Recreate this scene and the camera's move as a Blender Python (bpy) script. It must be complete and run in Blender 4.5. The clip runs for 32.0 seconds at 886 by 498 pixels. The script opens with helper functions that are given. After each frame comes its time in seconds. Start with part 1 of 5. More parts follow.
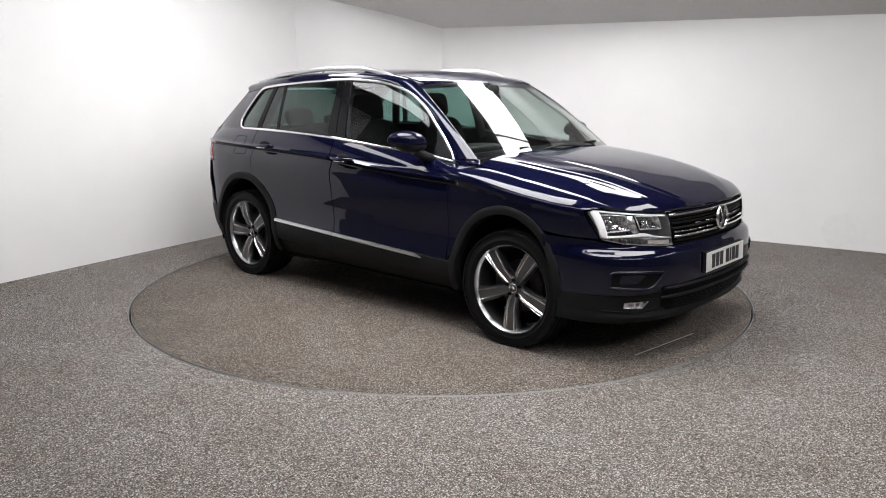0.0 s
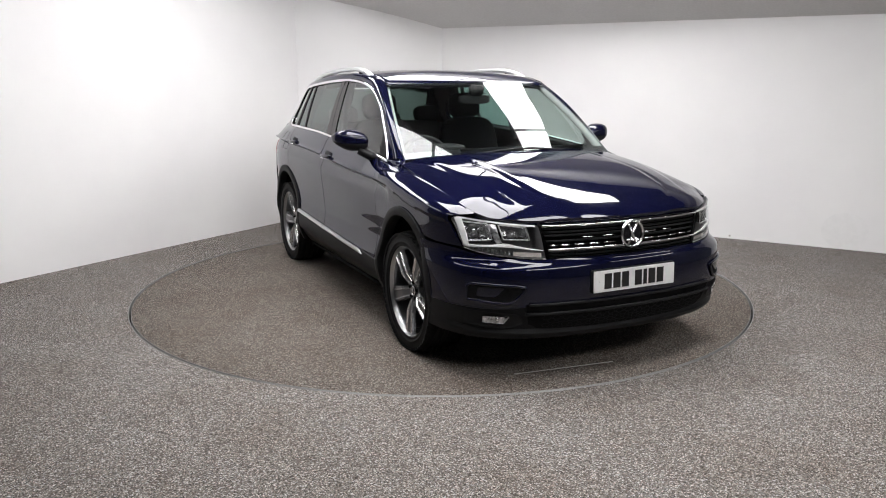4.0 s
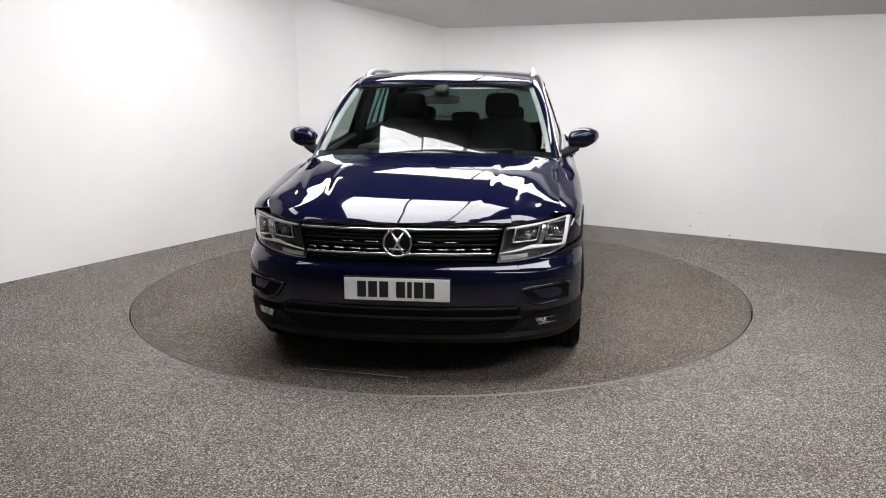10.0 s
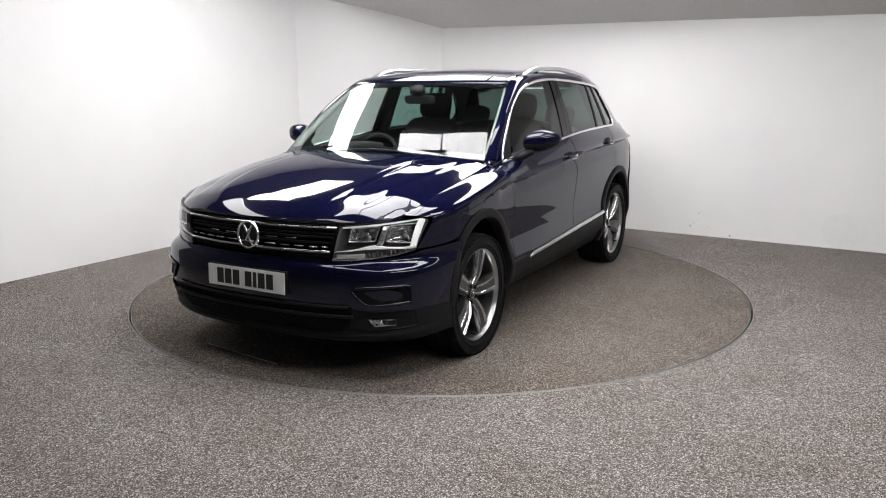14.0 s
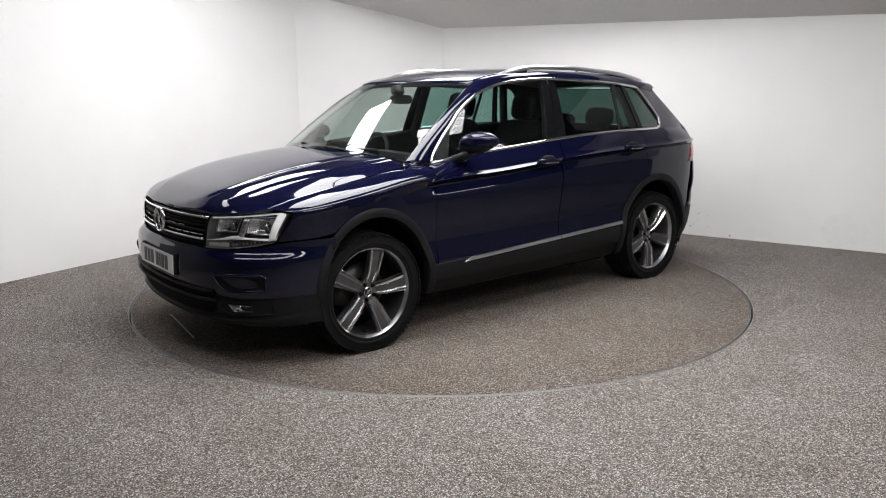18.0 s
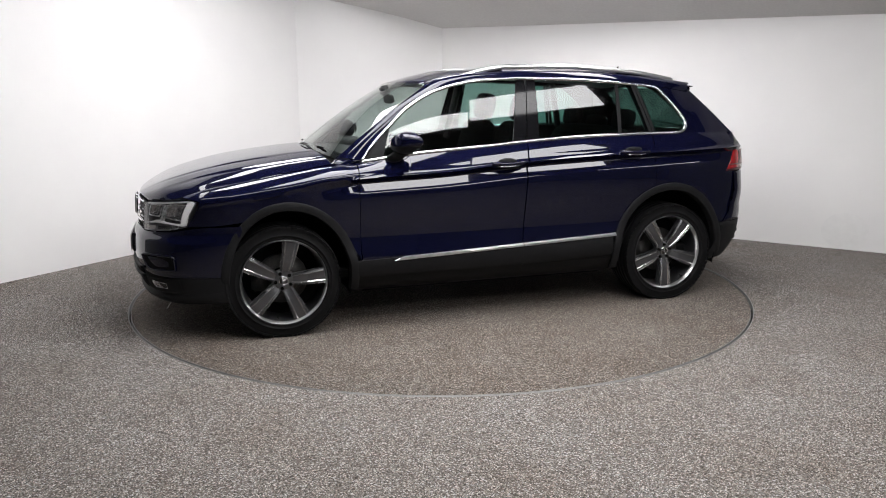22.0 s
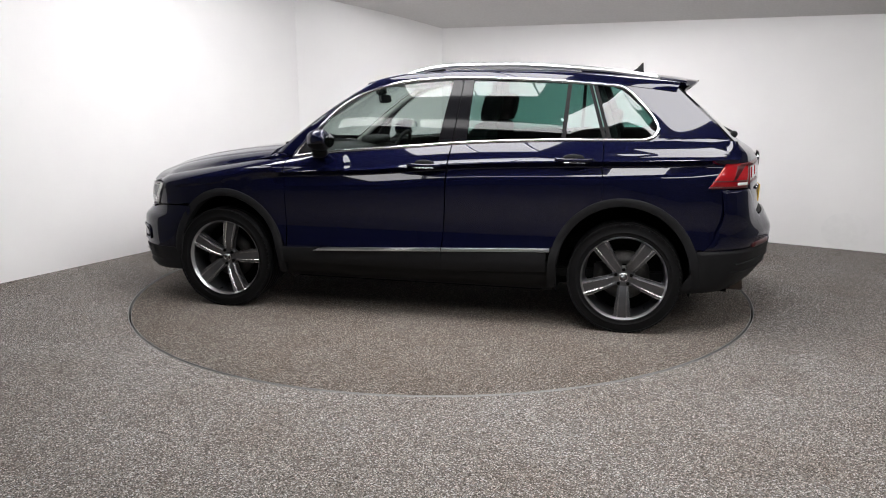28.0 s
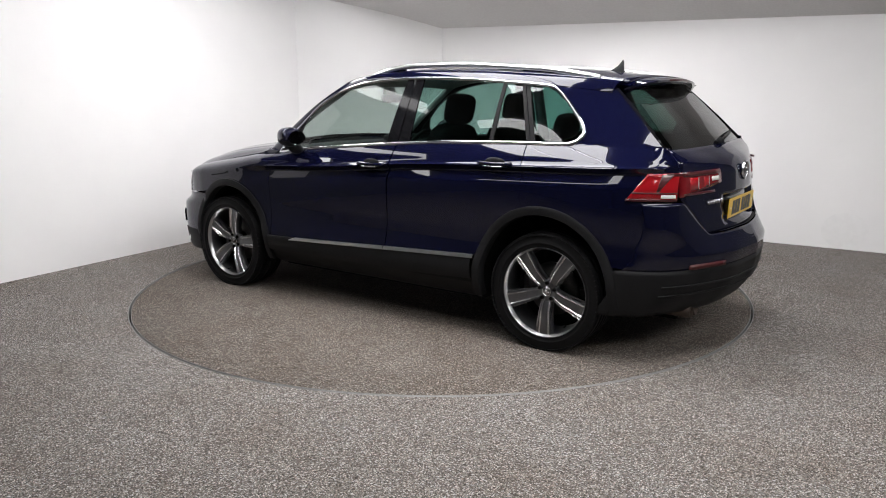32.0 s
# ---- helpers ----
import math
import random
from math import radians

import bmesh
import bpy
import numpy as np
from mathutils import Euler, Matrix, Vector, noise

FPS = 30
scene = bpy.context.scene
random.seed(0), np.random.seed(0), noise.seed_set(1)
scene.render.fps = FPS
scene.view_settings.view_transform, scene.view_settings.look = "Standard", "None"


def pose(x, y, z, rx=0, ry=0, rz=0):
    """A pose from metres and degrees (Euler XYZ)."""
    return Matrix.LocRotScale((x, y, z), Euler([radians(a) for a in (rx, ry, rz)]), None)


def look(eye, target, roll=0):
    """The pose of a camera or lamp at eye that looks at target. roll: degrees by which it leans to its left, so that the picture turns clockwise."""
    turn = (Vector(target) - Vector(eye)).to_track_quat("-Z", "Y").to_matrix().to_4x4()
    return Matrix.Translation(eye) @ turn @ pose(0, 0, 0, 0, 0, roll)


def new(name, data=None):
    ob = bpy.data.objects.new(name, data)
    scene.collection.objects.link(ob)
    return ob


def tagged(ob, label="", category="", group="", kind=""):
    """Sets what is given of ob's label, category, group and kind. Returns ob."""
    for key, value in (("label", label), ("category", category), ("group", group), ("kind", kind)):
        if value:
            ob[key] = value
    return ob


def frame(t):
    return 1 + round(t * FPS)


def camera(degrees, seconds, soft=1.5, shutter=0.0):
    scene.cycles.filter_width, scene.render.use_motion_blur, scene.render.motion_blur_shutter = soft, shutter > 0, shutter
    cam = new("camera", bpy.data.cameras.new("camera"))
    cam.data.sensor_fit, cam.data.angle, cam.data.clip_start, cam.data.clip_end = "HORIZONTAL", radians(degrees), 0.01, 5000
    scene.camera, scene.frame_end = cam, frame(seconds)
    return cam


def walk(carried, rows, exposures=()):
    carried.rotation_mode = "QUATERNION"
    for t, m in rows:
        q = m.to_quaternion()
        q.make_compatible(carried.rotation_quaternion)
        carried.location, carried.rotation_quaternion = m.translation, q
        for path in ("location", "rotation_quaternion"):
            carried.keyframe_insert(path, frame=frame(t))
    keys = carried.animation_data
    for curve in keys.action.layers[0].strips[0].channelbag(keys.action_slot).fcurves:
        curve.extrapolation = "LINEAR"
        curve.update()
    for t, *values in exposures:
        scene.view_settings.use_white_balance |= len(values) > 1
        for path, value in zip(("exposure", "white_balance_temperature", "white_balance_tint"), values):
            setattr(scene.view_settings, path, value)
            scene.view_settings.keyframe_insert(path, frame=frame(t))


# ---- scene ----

# ---------------------------------------------------------------- camera
cam = camera(60.51, 32.0, soft=1.0)
EYE = look((0.0, -5.746, 1.464), (0.0025, -5.746 + 0.97898, 1.464 - 0.20396), -0.15)
walk(cam, [(0.0, EYE), (32.0, EYE)])


def heading(t):
    """Heading of the turntable in degrees: clockwise from above, a nearly steady turn."""
    return -43.383 - 5.40992 * t + 0.0036378 * (t - 16.0) ** 2


CAR_OFF = (0.0441, -0.0638)      # turntable axis in the car's own space

# ---------------------------------------------------------------- world and exposure
world = bpy.data.worlds.new("world")
scene.world = world
world.use_nodes = True
world.node_tree.nodes["Background"].inputs[0].default_value = (0.9, 0.95, 1.0, 1)
world.node_tree.nodes["Background"].inputs[1].default_value = 0.02
scene.view_settings.exposure = 0.0

# light panels as outlines on the ceiling
PANELS = [
    [(-0.86, -0.13), (-0.36, -0.47), (-0.58, -2.05), (-1.17, -1.85)],
    [(-0.33, -0.46), (0.16, -0.66), (-0.02, -2.27), (-0.55, -2.06)],
    [(0.20, -0.68), (0.85, -0.80), (0.52, -1.55), (0.02, -2.20)],
    [(0.62, 1.00), (1.20, 0.13), (1.66, 0.52), (1.02, 1.52)],
    [(1.22, 0.10), (1.58, -0.45), (2.04, -0.28), (1.68, 0.49)],
    [(-1.10, 1.38), (-1.46, 0.67), (-1.88, 0.86), (-1.46, 1.62)],
    [(-1.48, 0.64), (-1.85, -0.09), (-2.30, 0.06), (-1.90, 0.83)],
]
BACK_PANELS = [
    [(-0.78, 1.88), (0.25, 1.12), (0.45, 2.10), (-0.45, 2.60)],
    [(0.28, 1.10), (0.93, 0.98), (0.95, 1.50), (0.48, 2.07)],
]
LEFT_OUTER = [(5, 2.88, 3.15, 0.16, 0.49), (5, 2.88, 3.15, 0.5, 1.0), (4, 2.36, 2.66, 0.45, 0.95)]
OUTER = [(0, 2.62, 3.10, 0.0, 0.5), (0, 2.28, 2.90, 0.5, 0.97)]
# fill panels out of view, added to brighten the right-hand floor and wall
FILL_PANELS = [[(1.1, -4.5), (3.8, -4.13), (3.8, -4.80), (1.1, -5.05)], [(4.15, -3.43), (4.70, -1.44), (4.95, -1.5), (4.40, -3.5)]]

# ---------------------------------------------------------------- materials


def material(name, color=(0.5, 0.5, 0.5), rough=0.5, metal=0.0, coat=0.0, spec=0.5):
    m = bpy.data.materials.new(name)
    m.use_nodes = True
    b = m.node_tree.nodes["Principled BSDF"]
    b.inputs["Base Color"].default_value = (*color, 1)
    b.inputs["Roughness"].default_value = rough
    b.inputs["Metallic"].default_value = metal
    b.inputs["Coat Weight"].default_value = coat
    b.inputs["Coat Roughness"].default_value = 0.02
    b.inputs["Specular IOR Level"].default_value = spec
    return m


def bsdf(m):
    return m.node_tree.nodes["Principled BSDF"]


def add_node(m, kind, **props):
    n = m.node_tree.nodes.new(kind)
    for k, v in props.items():
        if k == "blend":
            n.blend_type = v
        elif k == "dims":
            n.noise_dimensions = v
        elif k == "feature":
            n.feature = v
        elif k == "dtype":
            n.data_type = v
        elif k == "op":
            n.operation = v
    return n


def wire(m, a, b):
    m.node_tree.links.new(a, b)


def noise_tex(m, scale, detail=4.0, rough=0.55, stretch=None):
    tc = add_node(m, "ShaderNodeTexCoord")
    n = add_node(m, "ShaderNodeTexNoise")
    n.inputs["Scale"].default_value = scale
    n.inputs["Detail"].default_value = detail
    n.inputs["Roughness"].default_value = rough
    if stretch:
        mp = add_node(m, "ShaderNodeMapping")
        mp.inputs["Scale"].default_value = stretch
        wire(m, tc.outputs["Object"], mp.inputs["Vector"])
        wire(m, mp.outputs["Vector"], n.inputs["Vector"])
    else:
        wire(m, tc.outputs["Object"], n.inputs["Vector"])
    return n


def ramp(m, src, stops):
    r = add_node(m, "ShaderNodeValToRGB")
    e = r.color_ramp.elements
    while len(e) < len(stops):
        e.new(0.5)
    for el, (pos, col) in zip(e, stops):
        el.position = pos
        el.color = (*col, 1)
    wire(m, src, r.inputs["Fac"])
    return r


def mixed(m, blend, fac, a, b):
    """Mix of two colours; a and b are sockets, fac a number or a socket."""
    n = add_node(m, "ShaderNodeMix", dtype="RGBA", blend=blend)
    if isinstance(fac, (int, float)):
        n.inputs[0].default_value = fac
    else:
        wire(m, fac, n.inputs[0])
    wire(m, a, n.inputs[6])
    wire(m, b, n.inputs[7])
    return n.outputs[2]


def bump(m, src, strength, dist):
    b = add_node(m, "ShaderNodeBump")
    b.inputs["Strength"].default_value = strength
    b.inputs["Distance"].default_value = dist
    wire(m, src, b.inputs["Height"])
    wire(m, b.outputs["Normal"], bsdf(m).inputs["Normal"])


def grained(name, color, rough, scale=60.0, amount=0.25, relief=0.15, metal=0.0, spec=0.5, dist=0.002):
    """A material with fine grain, a slow change of tone and a little relief."""
    m = material(name, color, rough, metal, spec=spec)
    n1, n2 = noise_tex(m, scale, 5), noise_tex(m, scale / 25, 3)
    lo = tuple(c * (1 - amount) for c in color)
    hi = tuple(min(1, c * (1 + amount)) for c in color)
    r1 = ramp(m, n1.outputs["Fac"], [(0.3, lo), (0.7, hi)])
    r2 = ramp(m, n2.outputs["Fac"], [(0.3, (1 - amount * 0.5,) * 3), (0.7, (1, 1, 1))])
    wire(m, mixed(m, "MULTIPLY", 1.0, r1.outputs["Color"], r2.outputs["Color"]), bsdf(m).inputs["Base Color"])
    bump(m, n1.outputs["Fac"], relief, dist)
    return m


def cells(m, scale):
    """Random tone for each small cell of a surface."""
    tc, v = add_node(m, "ShaderNodeTexCoord"), add_node(m, "ShaderNodeTexVoronoi")
    v.inputs["Scale"].default_value = scale
    s = add_node(m, "ShaderNodeSeparateColor")
    wire(m, tc.outputs["Object"], v.inputs["Vector"])
    wire(m, v.outputs["Color"], s.inputs["Color"])
    return s


def carpet_material(name, tint):
    """Grey-brown fleck carpet: fine light and dark flecks over slow worn patches."""
    m = material(name, (0.2, 0.18, 0.16), 0.95, spec=0.15)
    fine, mid, slow = cells(m, 235), cells(m, 150), noise_tex(m, 1.6, 5, 0.65)
    r1 = ramp(m, fine.outputs[0], [(0.0, (0.040, 0.036, 0.032)), (0.30, (0.125, 0.114, 0.105)), (0.75, (0.245, 0.230, 0.219)), (1.0, (0.66, 0.64, 0.63))])
    r2 = ramp(m, mid.outputs[1], [(0.0, (0.62, 0.585, 0.555)), (0.7, (1.0, 1.0, 1.0))])
    r3 = ramp(m, slow.outputs["Fac"], [(0.32, tuple(c * t for c, t in zip((0.84, 0.80, 0.765), tint))), (0.62, tint)])
    a = mixed(m, "MULTIPLY", 1.0, r1.outputs["Color"], r2.outputs["Color"])
    hue = ramp(m, fine.outputs[2], [(0.0, (1.10, 0.96, 0.93)), (0.35, (0.96, 1.02, 1.0)), (0.7, (1.0, 1.0, 1.0)), (1.0, (0.93, 0.99, 1.08))])
    a = mixed(m, "MULTIPLY", 1.0, a, hue.outputs["Color"])
    wire(m, mixed(m, "MULTIPLY", 1.0, a, r3.outputs["Color"]), bsdf(m).inputs["Base Color"])
    bump(m, fine.outputs[0], 0.2, 0.003)
    return m


def wall_material():
    m = material("white_wall_paint", (0.84, 0.83, 0.83), 0.6, spec=0.3)
    slow, fine = noise_tex(m, 0.9, 4), noise_tex(m, 90, 3)
    r = ramp(m, slow.outputs["Fac"], [(0.3, (0.80, 0.79, 0.795)), (0.7, (0.85, 0.845, 0.84))])
    wire(m, r.outputs["Color"], bsdf(m).inputs["Base Color"])
    bump(m, fine.outputs["Fac"], 0.08, 0.002)
    return m


def paint_material():
    """Dark blue metallic lacquer under a clear coat."""
    m = material("blue_lacquer", (0.006, 0.007, 0.05), 0.5, 0.35, coat=1.0, spec=0.0)
    n = noise_tex(m, 900, 2)
    r = ramp(m, n.outputs["Fac"], [(0.35, (0.0020, 0.0025, 0.0120)), (0.7, (0.0038, 0.0046, 0.0225))])
    wire(m, r.outputs["Color"], bsdf(m).inputs["Base Color"])
    bsdf(m).inputs["Coat Roughness"].default_value = 0.008
    bsdf(m).inputs["Specular Tint"].default_value = (0.25, 0.28, 0.5, 1)
    bsdf(m).inputs["Coat IOR"].default_value = 1.5
    return m


def glass_material(name, tint, rough=0.0, coat=1.55):
    """Thin pane: tinted and see-through, with a clear mirror coat on top."""
    m = material(name, tint, rough, 0.0, coat=1.0, spec=0.0)
    p = bsdf(m)
    p.inputs["Transmission Weight"].default_value = 1.0
    p.inputs["IOR"].default_value = 1.001
    p.inputs["Coat IOR"].default_value = coat
    p.inputs["Coat Roughness"].default_value = 0.0
    return m


def glow_material(name, color, strength):
    m = material(name, color, 0.5)
    bsdf(m).inputs["Emission Color"].default_value = (*color, 1)
    bsdf(m).inputs["Emission Strength"].default_value = strength
    return m


CARPET = carpet_material("fleck_carpet", (0.93, 0.925, 0.92))
DISC_CARPET = carpet_material("soiled_fleck_carpet", (0.76, 0.717, 0.675))
WALL = wall_material()
SOFFIT = grained("soffit_paint", (0.70, 0.69, 0.685), 0.8, 40, 0.04, 0.05)
CEILING = grained("dark_ceiling_paint", (0.13, 0.13, 0.135), 0.9, 40, 0.2, 0.1)
RIM_METAL = grained("worn_steel_edge", (0.22, 0.22, 0.215), 0.45, 120, 0.3, 0.1, 0.6)
GAP = material("dark_gap", (0.01, 0.01, 0.01), 0.9)
# unseen walls, their greys set for bounce light and the car's reflections
DARK_WALL = grained("unseen_dark_wall", (0.07, 0.07, 0.075), 0.85, 30, 0.15, 0.05)
GREY_WALL = grained("unseen_grey_wall", (0.13, 0.13, 0.13), 0.8, 30, 0.10, 0.05)
PANEL = glow_material("light_panel", (1.0, 0.985, 0.990), 12.9)
SOFT_PANEL = glow_material("dim_light_panel", (1.0, 0.985, 0.990), 12.6)
BACK_PANEL = glow_material("faint_light_panel", (1.0, 0.985, 0.990), 6.5)
PAINT = paint_material()
CLAD = grained("black_grained_plastic", (0.0128, 0.0130, 0.0140), 0.53, 400, 0.3, 0.25, spec=0.14, dist=0.0008)
GLOSS_BLACK = material("gloss_black", (0.008, 0.008, 0.009), 0.08, coat=0.5)
PILLAR = material("black_pillar_film", (0.006, 0.006, 0.007), 0.07, spec=0.22)
CHROME = grained("polished_chrome", (0.86, 0.86, 0.87), 0.07, 300, 0.04, 0.01, 1.0)
ALU = grained("satin_aluminium", (0.74, 0.75, 0.76), 0.28, 300, 0.06, 0.02, 1.0)
UNDER = grained("underbody_black", (0.006, 0.006, 0.0065), 0.85, 80, 0.3, 0.3, spec=0.1)
RUBBER = grained("tyre_rubber", (0.006, 0.006, 0.0065), 0.62, 150, 0.3, 0.2, spec=0.16, dist=0.001)
ALLOY_DARK = grained("dark_grey_alloy", (0.145, 0.148, 0.155), 0.33, 200, 0.15, 0.03, 0.85)
ALLOY_CUT = grained("diamond_cut_alloy", (0.80, 0.80, 0.805), 0.26, 250, 0.08, 0.02, 1.0)
GLASS = glass_material("clear_glass", (0.42, 0.52, 0.485))
GLASS_DARK = glass_material("privacy_glass", (0.065, 0.19, 0.155))
GLASS_REAR = glass_material("dark_rear_glass", (0.012, 0.024, 0.020), 0.0, 1.33)
LENS = glass_material("lamp_lens", (0.97, 0.98, 0.99), 0.0, 1.4)
RED_LENS = material("red_lamp_lens", (0.33, 0.006, 0.010), 0.12, coat=0.8)
RED_MID = material("deep_red_lamp_lens", (0.17, 0.005, 0.008), 0.15, coat=0.6)
RED_DARK = material("dark_red_lamp_lens", (0.055, 0.004, 0.006), 0.3, coat=0.15)
WHITE_LENS = material("clear_lamp_lens", (0.75, 0.74, 0.73), 0.15, coat=1.0)
SEAT = grained("black_seat_cloth", (0.0065, 0.0065, 0.007), 0.9, 250, 0.35, 0.3, spec=0.1)
TRIM_IN = grained("dark_cabin_plastic", (0.014, 0.0145, 0.015), 0.6, 200, 0.25, 0.2, spec=0.2)
ALLOY_RIM = grained("grey_alloy_lip", (0.44, 0.445, 0.45), 0.28, 200, 0.12, 0.03, 0.9)
HEADLINER = grained("pale_grey_headlining", (0.34, 0.34, 0.33), 0.9, 150, 0.1, 0.1)
PLATE_W = grained("white_plate", (0.78, 0.78, 0.77), 0.35, 40, 0.03, 0.02)
PLATE_Y = grained("yellow_plate", (0.78, 0.50, 0.03), 0.35, 40, 0.04, 0.02)
INK = material("black_ink", (0.012, 0.012, 0.012), 0.4)
MIRROR = material("mirror_glass", (0.85, 0.87, 0.88), 0.02, 1.0)
PIPE = grained("rusty_exhaust_steel", (0.07, 0.05, 0.04), 0.55, 60, 0.35, 0.2, 0.5)
DISC = grained("brake_steel", (0.10, 0.098, 0.095), 0.5, 80, 0.2, 0.1, 0.9)
LAMP_DARK = grained("dark_lamp_housing", (0.085, 0.085, 0.088), 0.3, 90, 0.2, 0.02, 0.3)
FOG_SILVER = grained("fog_lamp_silver", (0.55, 0.55, 0.56), 0.3, 60, 0.75, 0.4, 1.0)
WHITE_TRIM = material("white_light_guide", (0.66, 0.66, 0.66), 0.2, coat=1.0)
REFLECTOR = grained("silver_reflector", (0.50, 0.50, 0.51), 0.24, 70, 0.35, 0.25, 1.0)

# ---------------------------------------------------------------- mesh helpers


def part(name, bm, mat, parent=None, label="", smooth=True, m=None):
    """Links a bmesh as one mesh object under a thing or a part."""
    bmesh.ops.recalc_face_normals(bm, faces=bm.faces)
    me = bpy.data.meshes.new(name)
    bm.to_mesh(me)
    bm.free()
    me.materials.append(mat)
    for p in me.polygons:
        p.use_smooth = smooth
    ob = new(name, me)
    if parent:
        ob.parent = parent
    if m is not None:
        ob.matrix_basis = m
    if label:
        ob["label"] = label
    if mat in (GLASS, GLASS_DARK, LENS):
        ob.visible_shadow = False
    return ob


def sharp(ob, degrees=32):
    """Keeps edges sharper than the angle crisp."""
    me = ob.data
    bm = bmesh.new()
    bm.from_mesh(me)
    for e in bm.edges:
        e.smooth = len(e.link_faces) != 2 or e.calc_face_angle(0) < radians(degrees)
    bm.to_mesh(me)
    bm.free()
    return ob


def spline(pts):
    """A smooth curve through (x, y) points, as a function."""
    pts = sorted(pts)
    xs = np.array([p[0] for p in pts], float)
    ys = np.array([p[1] for p in pts], float)
    d = np.diff(ys) / np.diff(xs)
    t = np.empty_like(ys)
    t[0], t[-1] = d[0], d[-1]
    for i in range(1, len(xs) - 1):
        t[i] = 0 if d[i - 1] * d[i] <= 0 else 2 * d[i - 1] * d[i] / (d[i - 1] + d[i])

    def f(x):
        x = min(max(x, xs[0]), xs[-1])
        i = min(max(int(np.searchsorted(xs, x)) - 1, 0), len(xs) - 2)
        h = xs[i + 1] - xs[i]
        s = (x - xs[i]) / h
        return float(ys[i] * (1 + 2 * s) * (1 - s) ** 2 + h * t[i] * s * (1 - s) ** 2 + ys[i + 1] * s * s * (3 - 2 * s) + h * t[i + 1] * s * s * (s - 1))
    return f


def resample(pts, n, smooth=False):
    """n + 1 points evenly along a polyline of tuples."""
    p = np.array(pts, float)
    if smooth and len(p) > 2:
        q = [p[0]]
        for i in range(len(p) - 1):
            a, b = p[i], p[i + 1]
            ta = (p[i + 1] - p[i - 1]) / 2 if i > 0 else b - a
            tb = (p[i + 2] - a) / 2 if i + 2 < len(p) else b - a
            for k in range(1, 9):
                s = k / 8
                q.append(a * (1 + 2 * s) * (1 - s) ** 2 + ta * s * (1 - s) ** 2 + b * s * s * (3 - 2 * s) + tb * s * s * (s - 1))
        p = np.array(q)
    L = np.concatenate([[0], np.cumsum(np.linalg.norm(np.diff(p, axis=0), axis=1))])
    s = np.linspace(0, L[-1], n + 1)
    return [tuple(float(np.interp(v, L, p[:, k])) for k in range(p.shape[1])) for v in s]


def grid_mesh(rows, skirt=0.0, inward=None, closed=False):
    """A sheet through rows of points; a skirt turns its edges in by that depth."""
    bm = bmesh.new()
    vs = [[bm.verts.new(p) for p in r] for r in rows]
    n = len(rows[0])
    for i in range(len(rows) - 1):
        for j in range(n - (0 if closed else 1)):
            try:
                bm.faces.new((vs[i][j], vs[i][(j + 1) % n], vs[i + 1][(j + 1) % n], vs[i + 1][j]))
            except ValueError:
                pass
    if skirt:
        loop = vs[0] + [r[-1] for r in vs[1:]] + vs[-1][::-1][1:] + [r[0] for r in vs[::-1]][1:-1]
        c = Vector(inward)
        low = [bm.verts.new(v.co + c * skirt) for v in loop]
        for i in range(len(loop)):
            k = (i + 1) % len(loop)
            try:
                bm.faces.new((loop[i], loop[k], low[k], low[i]))
            except ValueError:
                pass
    return bm


def mirror_rows(rows):
    return [[(p[0], -p[1], p[2]) for p in r] for r in rows]


def add_box(bm, x0, x1, y0, y1, z0, z1, m=None, bevel=0.0):
    g = bmesh.ops.create_cube(bm, size=1)["verts"]
    for v in g:
        v.co = Vector((x0 + (v.co.x + 0.5) * (x1 - x0), y0 + (v.co.y + 0.5) * (y1 - y0), z0 + (v.co.z + 0.5) * (z1 - z0)))
    if bevel:
        es = list({e for v in g for e in v.link_edges})
        r = bmesh.ops.bevel(bm, geom=es, offset=bevel, segments=2, affect="EDGES")
        g = list({v for f in r["faces"] for v in f.verts} | {v for v in g if v.is_valid})
    if m is not None:
        bmesh.ops.transform(bm, matrix=m, verts=[v for v in g if v.is_valid])
    return bm


def box(x0, x1, y0, y1, z0, z1, m=None, bevel=0.0):
    return add_box(bmesh.new(), x0, x1, y0, y1, z0, z1, m, bevel)


def sweep(path, section, closed_path=False, up=(0, 0, 1), cap=True):
    """A section of (side, height) points carried along a path of 3D points."""
    bm = bmesh.new()
    P = [Vector(p) for p in path]
    rings = []
    n = len(P)
    for i in range(n):
        a = P[(i - 1) % n] if closed_path or i > 0 else P[i]
        b = P[(i + 1) % n] if closed_path or i < n - 1 else P[i]
        d = (b - a).normalized()
        s = d.cross(Vector(up))
        s = s.normalized() if s.length > 1e-6 else Vector((1, 0, 0))
        h = s.cross(d).normalized()
        rings.append([bm.verts.new(P[i] + s * u + h * v) for u, v in section])
    m = len(section)
    for i in range(n if closed_path else n - 1):
        for j in range(m):
            a, b = rings[i], rings[(i + 1) % n]
            try:
                bm.faces.new((a[j], a[(j + 1) % m], b[(j + 1) % m], b[j]))
            except ValueError:
                pass
    if cap and not closed_path:
        bm.faces.new(rings[0][::-1])
        bm.faces.new(rings[-1])
    return bm


def oval(w, h, n=10):
    return [(w / 2 * math.cos(2 * math.pi * k / n), h / 2 * math.sin(2 * math.pi * k / n)) for k in range(n)]


